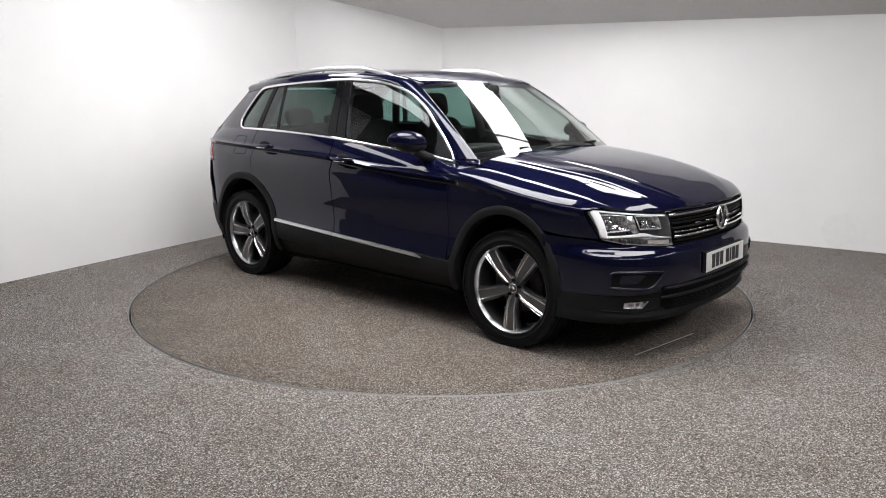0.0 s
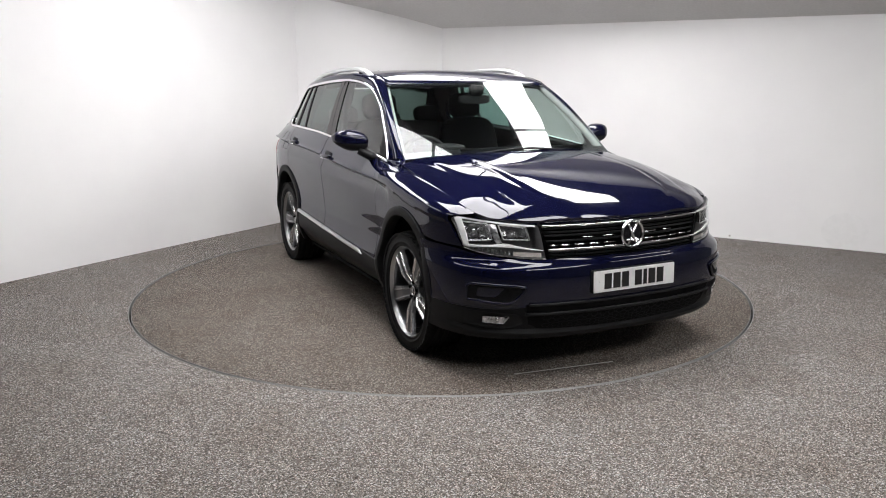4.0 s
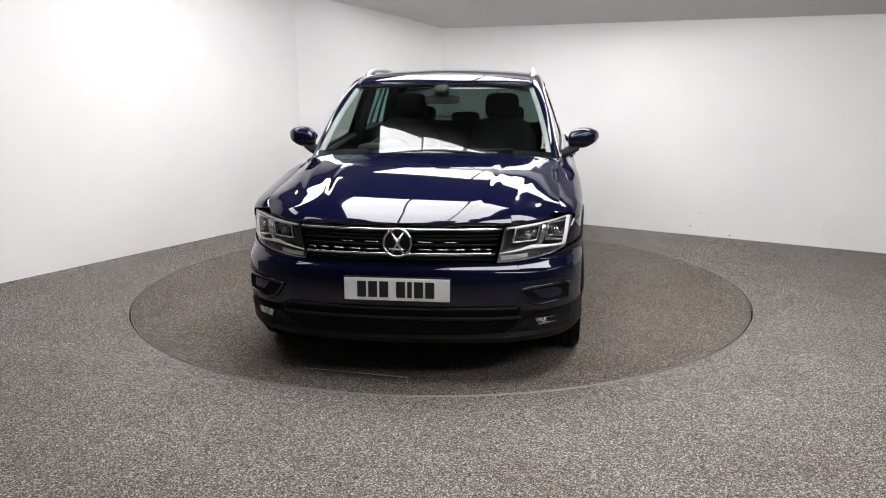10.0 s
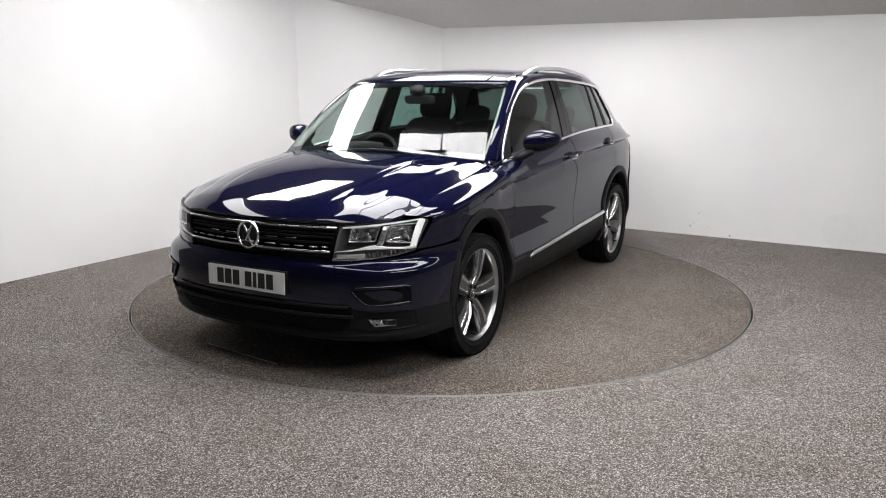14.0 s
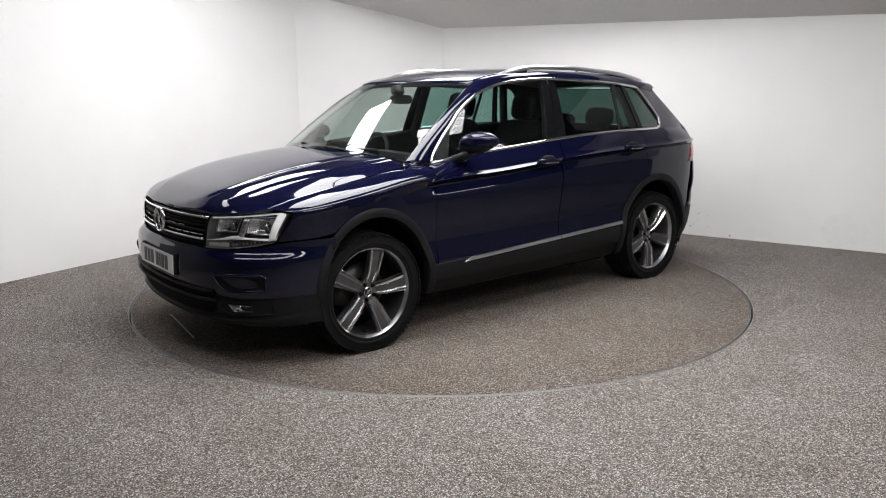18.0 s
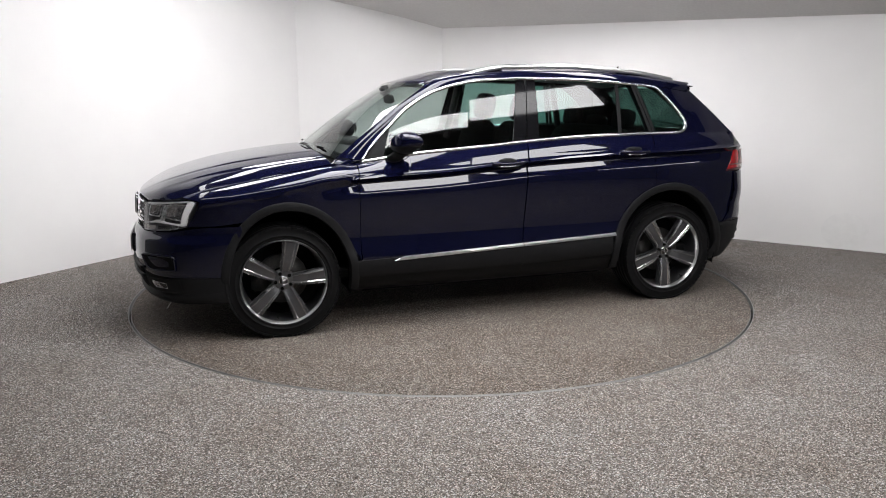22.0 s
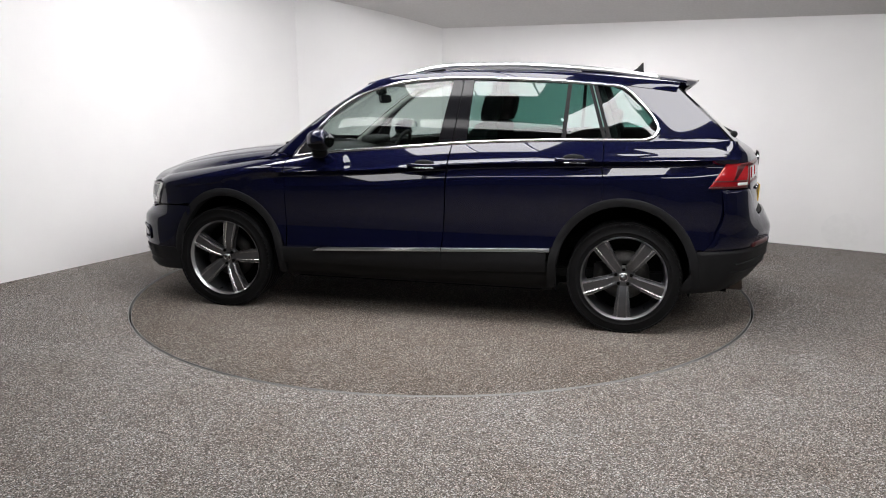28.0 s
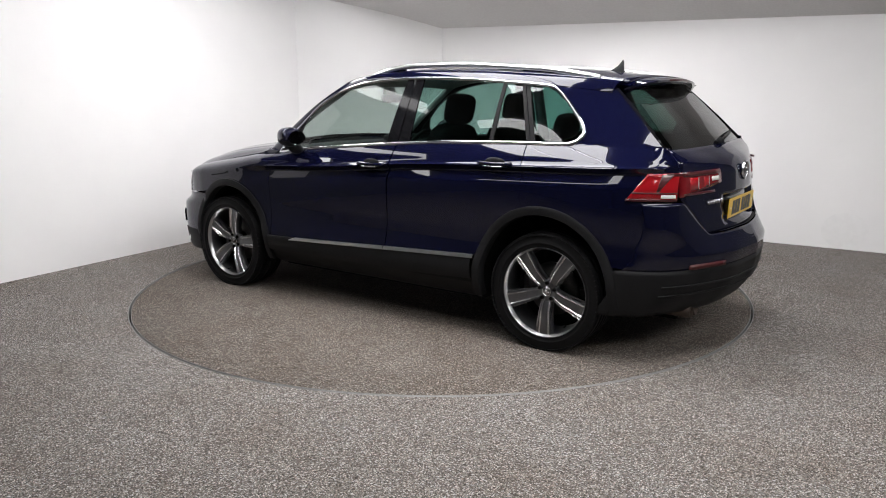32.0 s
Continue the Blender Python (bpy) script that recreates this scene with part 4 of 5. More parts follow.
# ---------------------------------------------------------------- cowl and wipers
rows = []
for s in (0.0, 0.5, 1.0):
    r = []
    for j in range(-16, 17):
        v = j / 16
        f = (1.09 - 0.085 * v * v, v * 0.735, 1.056 - 0.030 * abs(v) ** 2.4)
        b = (1.055 - 0.085 * v * v, v * 0.746, 1.086 - 0.034 * abs(v) ** 2.5)
        r.append(tuple(f[k] + (b[k] - f[k]) * s - (0.012 * math.sin(math.pi * s) if k == 2 else 0) for k in range(3)))
    rows.append(r)
part("cowl_panel", grid_mesh(rows, 0.03, (0, 0, -1)), CLAD, car, "black plastic cowl below the windscreen")
for y0, y1 in ((-0.30, 0.30), (0.36, -0.18)):
    rev = 1 if y1 > y0 else -1
    p0, p1 = Vector((1.075 - 0.06 * (y0 / 0.75) ** 2, y0, 1.082)), Vector((1.035 - 0.08 * (y1 / 0.75) ** 2, y1 + 0.22 * rev, 1.106))
    mid = (p0 + p1) / 2 + Vector((0.02, 0, 0.012))
    w = part("wiper", sweep([p0, (p0 + mid) / 2 + Vector((0.006, 0, 0.006)), mid], oval(0.022, 0.012, 8)), CLAD, car, "black wiper arm")
    part("wiper_blade", sweep([p0 + (p1 - p0) * 0.2 + Vector((0.004, 0, 0.006)), p1], oval(0.014, 0.018, 8)), UNDER, w, "black wiper blade")

# ---------------------------------------------------------------- headlights
hl_lo = spline([(0.478, 0.642), (0.56, 0.645), (0.68, 0.656), (0.76, 0.669), (0.815, 0.688)])
hl_hi = spline([(0.515, 0.812), (0.646, 0.823), (0.766, 0.837), (0.834, 0.845), (0.850, 0.838)])


def lamp_rows(y0, y1, a, b, nu, nv, back, sgn):
    rows = []
    for j in range(nv + 1):
        r = []
        for i in range(nu + 1):
            y = y0 + (y1 - y0) * i / nu
            z = a(y) + (b(y) - a(y)) * j / nv
            r.append((front_x(y, min(z, 0.83)) - back, sgn * y, z))
        rows.append(r)
    return rows


def front_tray(outline, deep, lip, sgn, draft=0.3):
    """An open dish behind the front skin inside an outline of (y, z)."""
    pts = resample(list(outline) + [outline[0]], 56)[:-1]
    my, mz = sum(p[0] for p in pts) / len(pts), sum(p[1] for p in pts) / len(pts)
    rows = []
    for k, back in ((0.0, lip), (draft * 0.2, lip + 0.004), (draft * 0.5, lip + deep * 0.8), (draft, lip + deep)):
        rows.append([(front_x(my + (y - my) * (1 - k * 0.6), min(mz + (z - mz) * (1 - k), 0.83)) - back, sgn * (my + (y - my) * (1 - k * 0.6)), mz + (z - mz) * (1 - k)) for y, z in pts])
    bm = grid_mesh(rows, closed=True)
    bm.verts.ensure_lookup_table()
    k = len(rows[0])
    bm.faces.new([bm.verts[len(bm.verts) - k + i] for i in range(k)])
    return bm


def between(a, b, y0, y1, n=14):
    ys = [y0 + (y1 - y0) * i / n for i in range(n + 1)]
    return [(y, a(y)) for y in ys] + [(y, b(y)) for y in ys[::-1]]


def lamp_point(u, v):
    """A point (y, z) of the headlight's face: u outwards, v upwards, its outer end raked."""
    yb, yt = 0.478 + 0.337 * u, 0.515 + 0.335 * u
    return yb + (yt - yb) * v, hl_lo(yb) + (hl_hi(yt) - hl_lo(yb)) * v


const = lambda v: (lambda y: v)
for sgn in (1, -1):
    rim = [lamp_point(k / 14, 0.0) for k in range(15)] + [lamp_point(1.0, k / 6) for k in range(1, 7)] + [lamp_point(1 - k / 14, 1.0) for k in range(1, 15)] + [lamp_point(0.0, 1 - k / 6) for k in range(1, 6)]
    hl = part("headlight", front_tray(rim, 0.07, 0.005, sgn, 0.22), LAMP_DARK, car, "clear headlight with twin reflectors in a dark housing")
    rows = []
    for j in range(11):
        r = []
        for i in range(27):
            y, z = lamp_point(i / 26, j / 10)
            r.append((front_x(y, min(z, 0.83)) + 0.001, sgn * y, z))
        rows.append(r)
    part("lens", grid_mesh(rows), LENS, hl, "clear headlight lens")
    # two raked reflector bowls with their bulbs
    for q in ([(0.555, 0.738), (0.668, 0.741), (0.684, 0.811), (0.568, 0.803)], [(0.712, 0.738), (0.806, 0.724), (0.822, 0.820), (0.724, 0.815)]):
        part("reflector", front_tray(q, 0.05, 0.014, sgn, 0.34), REFLECTOR, hl, "silver reflector bowl")
        ym, zm = sum(p[0] for p in q) / 4, sum(p[1] for p in q) / 4
        bm = bmesh.new()
        bmesh.ops.create_uvsphere(bm, u_segments=14, v_segments=10, radius=0.014)
        bmesh.ops.transform(bm, matrix=Matrix.Translation((front_x(ym, zm) - 0.045, sgn * ym, zm)), verts=bm.verts)
        part("bulb", bm, CHROME, hl, "chrome bulb shield")
        part("bulb_holder", box(front_x(ym, zm) - 0.052, front_x(ym, zm) - 0.04, sgn * ym - 0.02, sgn * ym + 0.02, zm - 0.035, zm - 0.012, None, 0.003), LAMP_DARK, hl, "dark bulb holder")
        loop = resample(q + [q[0]], 40)[:-1]
        part("reflector_rim", sweep([(front_x(y, z) - 0.011, sgn * y, z) for y, z in loop], oval(0.007, 0.006, 6), True, (1, 0, 0)), FOG_SILVER, hl, "silver reflector rim")
    # white light guide along the lower edge, widening up the raked outer end
    edge = [(0.490, 0.685, 0.004), (0.55, 0.692, 0.006), (0.60, 0.700, 0.010), (0.64, 0.709, 0.018), (0.67, 0.711, 0.020), (0.71, 0.706, 0.011), (0.77, 0.702, 0.010), (0.805, 0.702, 0.014)]
    rows = [[(front_x(y, z + h * s) - 0.006 - 0.004 * abs(s), sgn * y, z + h * s) for y, z, h in edge] for s in (-0.5, -0.3, 0.3, 0.5)]
    part("running_light", grid_mesh(rows, 0.01, (-1, 0, 0)), WHITE_TRIM, hl, "white running light strip")
    rows = [[(front_x(y + d, z) - 0.008 - 0.02 * abs(d), sgn * (y + d), z) for y, z in ((0.680, 0.716), (0.690, 0.735), (0.697, 0.76), (0.702, 0.785), (0.706, 0.812))] for d in (-0.011, -0.007, 0.007, 0.011)]
    part("lamp_divider", grid_mesh(rows, 0.012, (-1, 0, 0)), FOG_SILVER, hl, "silver divider between the reflectors")
    rows = [[(front_x(p[0], min(p[1], 0.83)) - 0.005, sgn * p[0], p[1]) for p in [lamp_point(u + 0.03 * (1 - v) - 0.0, v) for v in [0.08 + 0.88 * k / 10 for k in range(11)]]] for u in (0.905, 0.920, 0.950, 0.968)]
    part("running_light", grid_mesh(rows, 0.01, (-1, 0, 0)), WHITE_TRIM, hl, "broad white running light at the outer end")
    rows = [[(front_x(p[0], min(p[1], 0.83)) - 0.006, sgn * p[0], p[1]) for p in [lamp_point(u, v) for u in [0.04 + 0.91 * k / 20 for k in range(21)]]] for v in (0.935, 0.985)]
    part("lamp_trim", grid_mesh(rows, 0.006, (-1, 0, 0)), WHITE_TRIM, hl, "thin white strip along the lamp top")
    part("indicator", grid_mesh(lamp_rows(0.497, 0.625, lambda y: hl_lo(y) + 0.009, lambda y: hl_lo(y) + 0.031, 8, 2, 0.012, sgn)), grained("indicator_grey", (0.30, 0.28, 0.26), 0.25, 150, 0.2, 0.2) if sgn > 0 else bpy.data.materials["indicator_grey"], hl, "grey indicator lens")
    for k in range(9):
        y = 0.64 + 0.017 * k
        part("lamp_rib", box(front_x(y, 0.68) - 0.022, front_x(y, 0.68) - 0.012, sgn * y - 0.003, sgn * y + 0.003, hl_lo(y) + 0.01, hl_lo(y) + 0.028, None), LAMP_DARK, hl)

# ---------------------------------------------------------------- grille and badge
g_half = spline([(0.64, 0.462), (0.66, 0.463), (0.80, 0.497), (0.82, 0.50)])


def bar(z, h, y0, y1, proud, mat, name, parent, label="", depth=0.012, n=20):
    path = [(front_x(y0 + (y1 - y0) * k / n, z) + proud - depth / 2, y0 + (y1 - y0) * k / n, z) for k in range(n + 1)]
    sec = [(-depth / 2, -h / 2), (depth / 2 - 0.002, -h / 2), (depth / 2, -h / 4), (depth / 2, h / 4), (depth / 2 - 0.002, h / 2), (-depth / 2, h / 2)]
    return part(name, sweep(path, sec if y1 > y0 else [(-u, v) for u, v in sec]), mat, parent, label)


grille = part("grille", grid_mesh([[(front_x(u * g_half(z), z) - 0.055, u * g_half(z), z) for u in [k / 12 for k in range(-12, 13)]] for z in (0.645, 0.70, 0.76, 0.815)], 0.05, (1, 0, 0)), UNDER, car, "black radiator grille with chrome bars")
bar(0.806, 0.010, -0.498, 0.498, 0.004, CHROME, "chrome_bar", grille, "chrome upper grille bar")
bar(0.688, 0.011, -0.470, 0.470, 0.006, CHROME, "chrome_bar", grille, "chrome lower grille bar")
for z in (0.790, 0.773, 0.756, 0.728, 0.671, 0.656):
    bar(z, 0.008, -g_half(z), g_half(z), -0.016, CLAD, "slat", grille, "black grille slat")
for sgn in (1, -1):
    for y0, y1 in ((0.095, 0.16), (0.19, 0.245), (0.275, 0.325), (0.355, 0.40), (0.425, 0.455)):
        bar(0.709, 0.0065, sgn * y0, sgn * y1, -0.004, CHROME, "chrome_dash", grille, "short chrome dash", 0.01, 4)
    for y0, y1 in ((0.095, 0.17), (0.225, 0.285)):
        bar(0.745, 0.0045, sgn * y0, sgn * y1, -0.006, CHROME, "chrome_dash", grille, "short chrome dash", 0.008, 4)


def badge(name, r, m, parent):
    """A round chrome emblem: ring, dark disc and plain crossed bars. Faces +x."""
    b = part(name, lathe([(r * 0.82, 0.0), (r * 0.84, 0.010), (r * 0.92, 0.013), (r * 0.98, 0.010), (r, 0.0)], 40), CHROME, parent, "round chrome emblem", m=m)
    part("emblem_disc", lathe([(0.0, 0.003), (r * 0.84, 0.003)], 40), GLOSS_BLACK, b, "dark emblem disc")
    for a in (62, 118):
        bm = box(-r * 0.80, r * 0.80, 0.003, 0.009, -r * 0.085, r * 0.085, pose(0, 0, 0, 0, a, 0), 0.002)
        part("emblem_bar", bm, CHROME, b, "plain chrome emblem bar")
    part("emblem_bar", box(-r * 0.55, r * 0.55, 0.003, 0.009, -r * 0.5, -r * 0.36, None, 0.002), CHROME, b, "plain chrome emblem bar")
    return b


badge("front_emblem", 0.074, pose(front_x(0, 0.744) + 0.004, 0, 0.744, 0, 0, -90) @ pose(0, 0, 0, 4, 0, 0), car)


def number_plate(name, mat, m, parent, label):
    """A plate facing +x in its own space, its characters as plain bars."""
    p = part(name, box(-0.003, 0.003, -0.26, 0.26, -0.0555, 0.0555, None, 0.002), mat, parent, label, smooth=False, m=m)
    x = -0.185
    for k in range(7):
        if k == 4:
            x += 0.028
        w = 0.022 if k == 2 else 0.044
        part("plate_mark", box(0.003, 0.0045, -(x + w), -x, -0.0395, 0.0395), INK, p, "plain dark bar", smooth=False)
        x += w + 0.011
    for y in (0.225, -0.225):
        bm = lathe([(0.0, 0.002), (0.005, 0.0015), (0.0065, 0.0)], 12)
        bmesh.ops.transform(bm, matrix=pose(0.003, y, 0.002, 0, 0, -90), verts=bm.verts)
        part("plate_screw", bm, PLATE_W, p, "plate screw cap")
    return p


number_plate("front_plate", PLATE_W, pose(2.230, 0, 0.520, 0, -2, 0), car, "white front number plate with dark marks")
shell_box("plate_holder", 2.19, 2.222, -0.265, 0.265, 0.462, 0.58, CLAD, 0.004)

# ---------------------------------------------------------------- front bumper details
for sgn in (1, -1):
    d_lo = spline([(0.60, 0.506), (0.65, 0.445), (0.68, 0.428), (0.836, 0.440)])
    d_hi = spline([(0.60, 0.512), (0.66, 0.520), (0.822, 0.524), (0.836, 0.510)])
    rows = []
    duct = part("side_duct", front_tray(between(d_lo, d_hi, 0.602, 0.834), 0.009, -0.014, sgn, 0.3), UNDER, car, "black blanked air duct in the bumper")
    part("duct_rim", sweep([(front_x(y, z) + 0.007, sgn * y, z) for y, z in resample(between(d_lo, d_hi, 0.602, 0.834) + [(0.602, d_lo(0.602))], 60)[:-1]], oval(0.016, 0.012, 8), True, (1, 0, 0)), PAINT, duct, "dark blue duct rim")
    f_lo = spline([(0.60, 0.325), (0.68, 0.298), (0.86, 0.312)])
    f_hi = spline([(0.60, 0.340), (0.64, 0.375), (0.86, 0.388)])
    fog = part("fog_lamp", front_tray(between(f_lo, f_hi, 0.605, 0.845), 0.006, -0.012, sgn, 0.3), CLAD, car, "fog lamp in a black surround")
    part("reflector", front_tray([(0.690, 0.320), (0.775, 0.323), (0.778, 0.358), (0.668, 0.361)], 0.010, -0.0115, sgn), FOG_SILVER, fog, "silver fog lamp reflector")
    part("lens", grid_mesh(lamp_rows(0.68, 0.775, const(0.322), const(0.359), 8, 3, -0.013, sgn)), LENS, fog, "clear fog lamp lens")
    bm = bmesh.new()
    bmesh.ops.create_uvsphere(bm, u_segments=12, v_segments=8, radius=0.012)
    bmesh.ops.transform(bm, matrix=Matrix.Translation((front_x(0.715, 0.34) + 0.002, sgn * 0.715, 0.345)), verts=bm.verts)
    part("bulb", bm, CHROME, fog)

low_grille = part("lower_grille", grid_mesh([[(front_x(u * 0.60, z) - 0.006 + 0.014, u * (0.60 - 0.25 * (0.43 - z)), z) for u in [k / 16 for k in range(-16, 17)]] for z in (0.268, 0.32, 0.37, 0.42)]), UNDER, car, "black honeycomb lower grille")
bm = bmesh.new()
for r_i, z in enumerate((0.288, 0.312, 0.336, 0.352)):
    for k in range(-10, 11):
        y = (k + 0.5 * (r_i % 2)) * 0.052
        if abs(y) > 0.50:
            continue
        for e in range(6):
            a0, a1 = radians(60 * e), radians(60 * e + 60)
            p = [(y + 0.024 * math.cos(a) * f, z + 0.0125 * math.sin(a) * f) for a in (a0, a1) for f in (1.0, 0.82)]
            q = [bm.verts.new((front_x(yy, zz) + 0.016, yy, zz)) for yy, zz in (p[0], p[1], p[3], p[2])]
            bm.faces.new(q)
honey = part("honeycomb", bm, CLAD, low_grille, "black honeycomb mesh")
tagged(honey, kind="stuff")
bar(0.374, 0.014, -0.60, 0.60, 0.022, CLAD, "cross_bar", low_grille, "dark cross bar in the lower grille", 0.02, 30)
bar(0.422, 0.012, -0.58, 0.58, 0.016, CLAD, "cross_bar", low_grille, "black cross bar", 0.02, 30)
rows = []
for dz, out in ((-0.014, 0.004), (-0.008, 0.018), (0.010, 0.026), (0.028, 0.024), (0.034, 0.018), (0.050, -0.002)):
    r = []
    for i in range(71):
        y = -0.912 + 1.824 * i / 70
        z = l_lo(abs(y)) + dz + 0.01 * abs(y)
        r.append((front_x(y, z) + out * (1 - 0.6 * (abs(y) / 0.912) ** 6), y, z))
    rows.append(r)
lip = sharp(part("bumper_lip", grid_mesh(rows, 0.04, (-1, 0, 0)), CLAD, car, "black grained bumper lip"), 35)

# ---------------------------------------------------------------- tail
# spoiler
rows = []
for u in [k / 20 for k in range(-20, 21)]:
    y = u * 0.585
    end = -1.755 + 0.10 * abs(u) ** 3
    zt = roof_c(-1.60) - 0.012 - 0.05 * abs(u) ** 2.6
    rows.append([(-1.60, y, zt + 0.002), (-1.68, y, zt - 0.003), (end + 0.012, y, zt - 0.012), (end, y, zt - 0.018), (end + 0.004, y, zt - 0.030), (end + 0.03, y, zt - 0.046), (-1.66, y, zt - 0.052), (-1.60, y, zt - 0.045)])
spoiler = sharp(part("roof_spoiler", grid_mesh(rows, closed=True), PAINT, car, "dark blue roof spoiler over the rear window"), 40)
part("spoiler_underside", grid_mesh([[(-1.752 + 0.10 * abs(u) ** 3 + 0.03, u * 0.57, roof_c(-1.6) - 0.064 - 0.05 * abs(u) ** 2.6), (-1.64, u * 0.57, roof_c(-1.6) - 0.070 - 0.05 * abs(u) ** 2.6)] for u in [k / 16 for k in range(-16, 17)]]), GLOSS_BLACK, spoiler, "gloss black spoiler underside")
part("brake_light", box(-1.758, -1.748, -0.15, 0.15, roof_c(-1.6) - 0.038, roof_c(-1.6) - 0.028, None, 0.002), RED_DARK, spoiler, "dark red high brake light")
for sgn in (1, -1):
    # black side flanks of the rear window
    rows = []
    for j in range(11):
        s = j / 10
        z = 1.165 + (1.475 - 1.165) * s
        hw = 0.705 - 0.115 * s
        a = (gate_x(hw, z) + 0.002, sgn * hw, z)
        xx = -1.925 + (-1.60 + 1.925) * s
        b = (xx + 0.004, sgn * (side_y(xx, min(z, 1.48)) - 0.004), z + 0.004)
        rows.append([a, tuple((a[k] + b[k]) / 2 for k in range(3)), b])
    part("window_flank", grid_mesh(rows), PILLAR, rear_window, "gloss black flank of the rear window")
    # tail lamp on the body
    rows = []
    for j in range(9):
        s = j / 8
        x0 = -1.803 - 0.092 * s
        rows.append([(x0 + (-2.03 - x0) * i / 14, sgn * (side_y(x0 + (-2.03 - x0) * i / 14, 0.905 + 0.138 * s) + 0.004 * math.sin(math.pi * min(1, s * 1.0)) + 0.002), 0.905 + 0.138 * s) for i in range(15)])
    lamp = part("tail_lamp", grid_mesh(rows, 0.03, (0.3, -sgn, 0)), RED_LENS, car, "red tail lamp on the rear quarter")
    def lamp_strip(name, z0, z1, xa, xb, slant, mat, label, out=0.012):
        rr = []
        for j in range(4):
            s = j / 3
            z = z0 + (z1 - z0) * s
            a, b = xa - slant * (z - 0.905), xb - slant * 0.3 * (z - 0.905)
            rr.append([(a + (b - a) * i / 10, sgn * (side_y(a + (b - a) * i / 10, z) + out), z) for i in range(11)])
        return part(name, grid_mesh(rr, 0.003, (0, -sgn, 0)), mat, lamp, label)
    lamp_strip("lamp_edge", 0.900, 0.912, -1.80, -2.028, 0.2, RED_DARK, "dark red lower lamp edge", 0.006)
    lamp_strip("lamp_edge", 0.940, 0.947, -1.822, -2.028, 0.2, RED_DARK, "dark joint line in the lamp", 0.008)
    lamp_strip("lamp_segment", 0.950, 1.036, -1.925, -1.935, 0.66, RED_DARK, "dark joint line in the lamp", 0.008)
    lamp_strip("lamp_edge", 1.030, 1.044, -1.89, -2.028, 0.66, RED_DARK, "dark red upper lamp edge", 0.006)
    lamp_strip("reversing_light", 0.917, 0.934, -1.965, -2.025, 0.0, WHITE_LENS, "clear reversing light", 0.008)
    # inner lamp on the tailgate
    rows = []
    for j in range(7):
        s = j / 6
        r = []
        for i in range(11):
            y = 0.695 + (0.325 - 0.695) * i / 10
            lo = 0.915 + 0.055 * i / 10
            z = lo + (1.043 - lo) * s
            r.append((gate_x(y, z) - 0.002, sgn * y, z))
        rows.append(r)
    inner = part("tailgate_lamp", grid_mesh(rows, 0.02, (1, 0, 0)), RED_MID, tailgate, "deep red inner tail lamp on the tailgate")
    def gate_piece(name, y0, y1, z0, z1, mat, label, out=0.004):
        rr = [[(gate_x(y0 + (y1 - y0) * i / 6, z0 + (z1 - z0) * j / 2) - out, sgn * (y0 + (y1 - y0) * i / 6), z0 + (z1 - z0) * j / 2) for i in range(7)] for j in range(3)]
        return part(name, grid_mesh(rr, 0.003, (1, 0, 0)), mat, inner, label)
    gate_piece("lamp_edge", 0.680, 0.33, 1.020, 1.043, RED_DARK, "dark red upper lamp edge")
    gate_piece("lamp_segment", 0.63, 0.555, 0.948, 1.012, RED_LENS, "raised red lamp segment", 0.005)
    gate_piece("lamp_segment", 0.50, 0.455, 0.958, 1.012, RED_LENS, "raised red lamp segment", 0.005)
    gate_piece("reversing_light", 0.425, 0.355, 0.985, 1.008, WHITE_LENS, "clear reversing light", 0.005)
    gate_piece("lamp_edge", 0.680, 0.40, 0.922, 0.934, RED_DARK, "dark lower lamp edge")
    # reflector in the rear bumper and tail pipe
    rr = [[(rear_x(0.66 - 0.24 * i / 8, 0.545) - 0.010, sgn * (0.66 - 0.24 * i / 8), 0.530 + 0.026 * j - 0.0) for i in range(9)] for j in range(2)]
    part("bumper_reflector", grid_mesh(rr, 0.012, (1, 0, 0)), RED_DARK, car, "dark red bumper reflector strip")
for y in (0.42, 0.50):
    bm = lathe([(0.036, 0.0), (0.036, 0.14), (0.031, 0.14), (0.030, 0.02)], 20)
    part("tail_pipe", bm, PIPE, car, "rusty steel tail pipe", m=pose(-1.93, y, 0.255, 0, 0, 90))

badge("rear_emblem", 0.056, pose(gate_x(0, 1.012) - 0.004, 0, 1.012, 0, 0, 90), tailgate)
# plate recess, plate, handle and name bars
rows = [[(gate_x(y, z) + 0.029, y, z) for y in [-0.268 + 0.067 * k for k in range(9)]] for z in (0.745, 0.79, 0.84, 0.884)]
part("plate_recess", grid_mesh(rows, 0.004, (1, 0, 0)), GLOSS_BLACK, tailgate, "dark number plate recess")
number_plate("rear_plate", PLATE_Y, pose(gate_x(0, 0.81) + 0.018, 0, 0.812, 0, 3, 180), tailgate, "yellow rear number plate with dark marks")
for k in range(6):
    y = 0.475 - 0.0265 * k
    w = 0.008 if k == 1 else 0.020
    part("name_bar", box(gate_x(y, 0.868) - 0.011, gate_x(y, 0.868) - 0.003, y - w, y, 0.860, 0.879, None, 0.001), CHROME, tailgate, "plain chrome bar")
rows = [[(rear_x(y, 0.62) + 0.065 + 0.03 * j, y, 0.706 - 0.008 * j) for y in [-0.5 + 0.05 * k for k in range(21)]] for j in range(3)]
part("bumper_step", grid_mesh(rows), CLAD, car, "black step on the rear bumper")
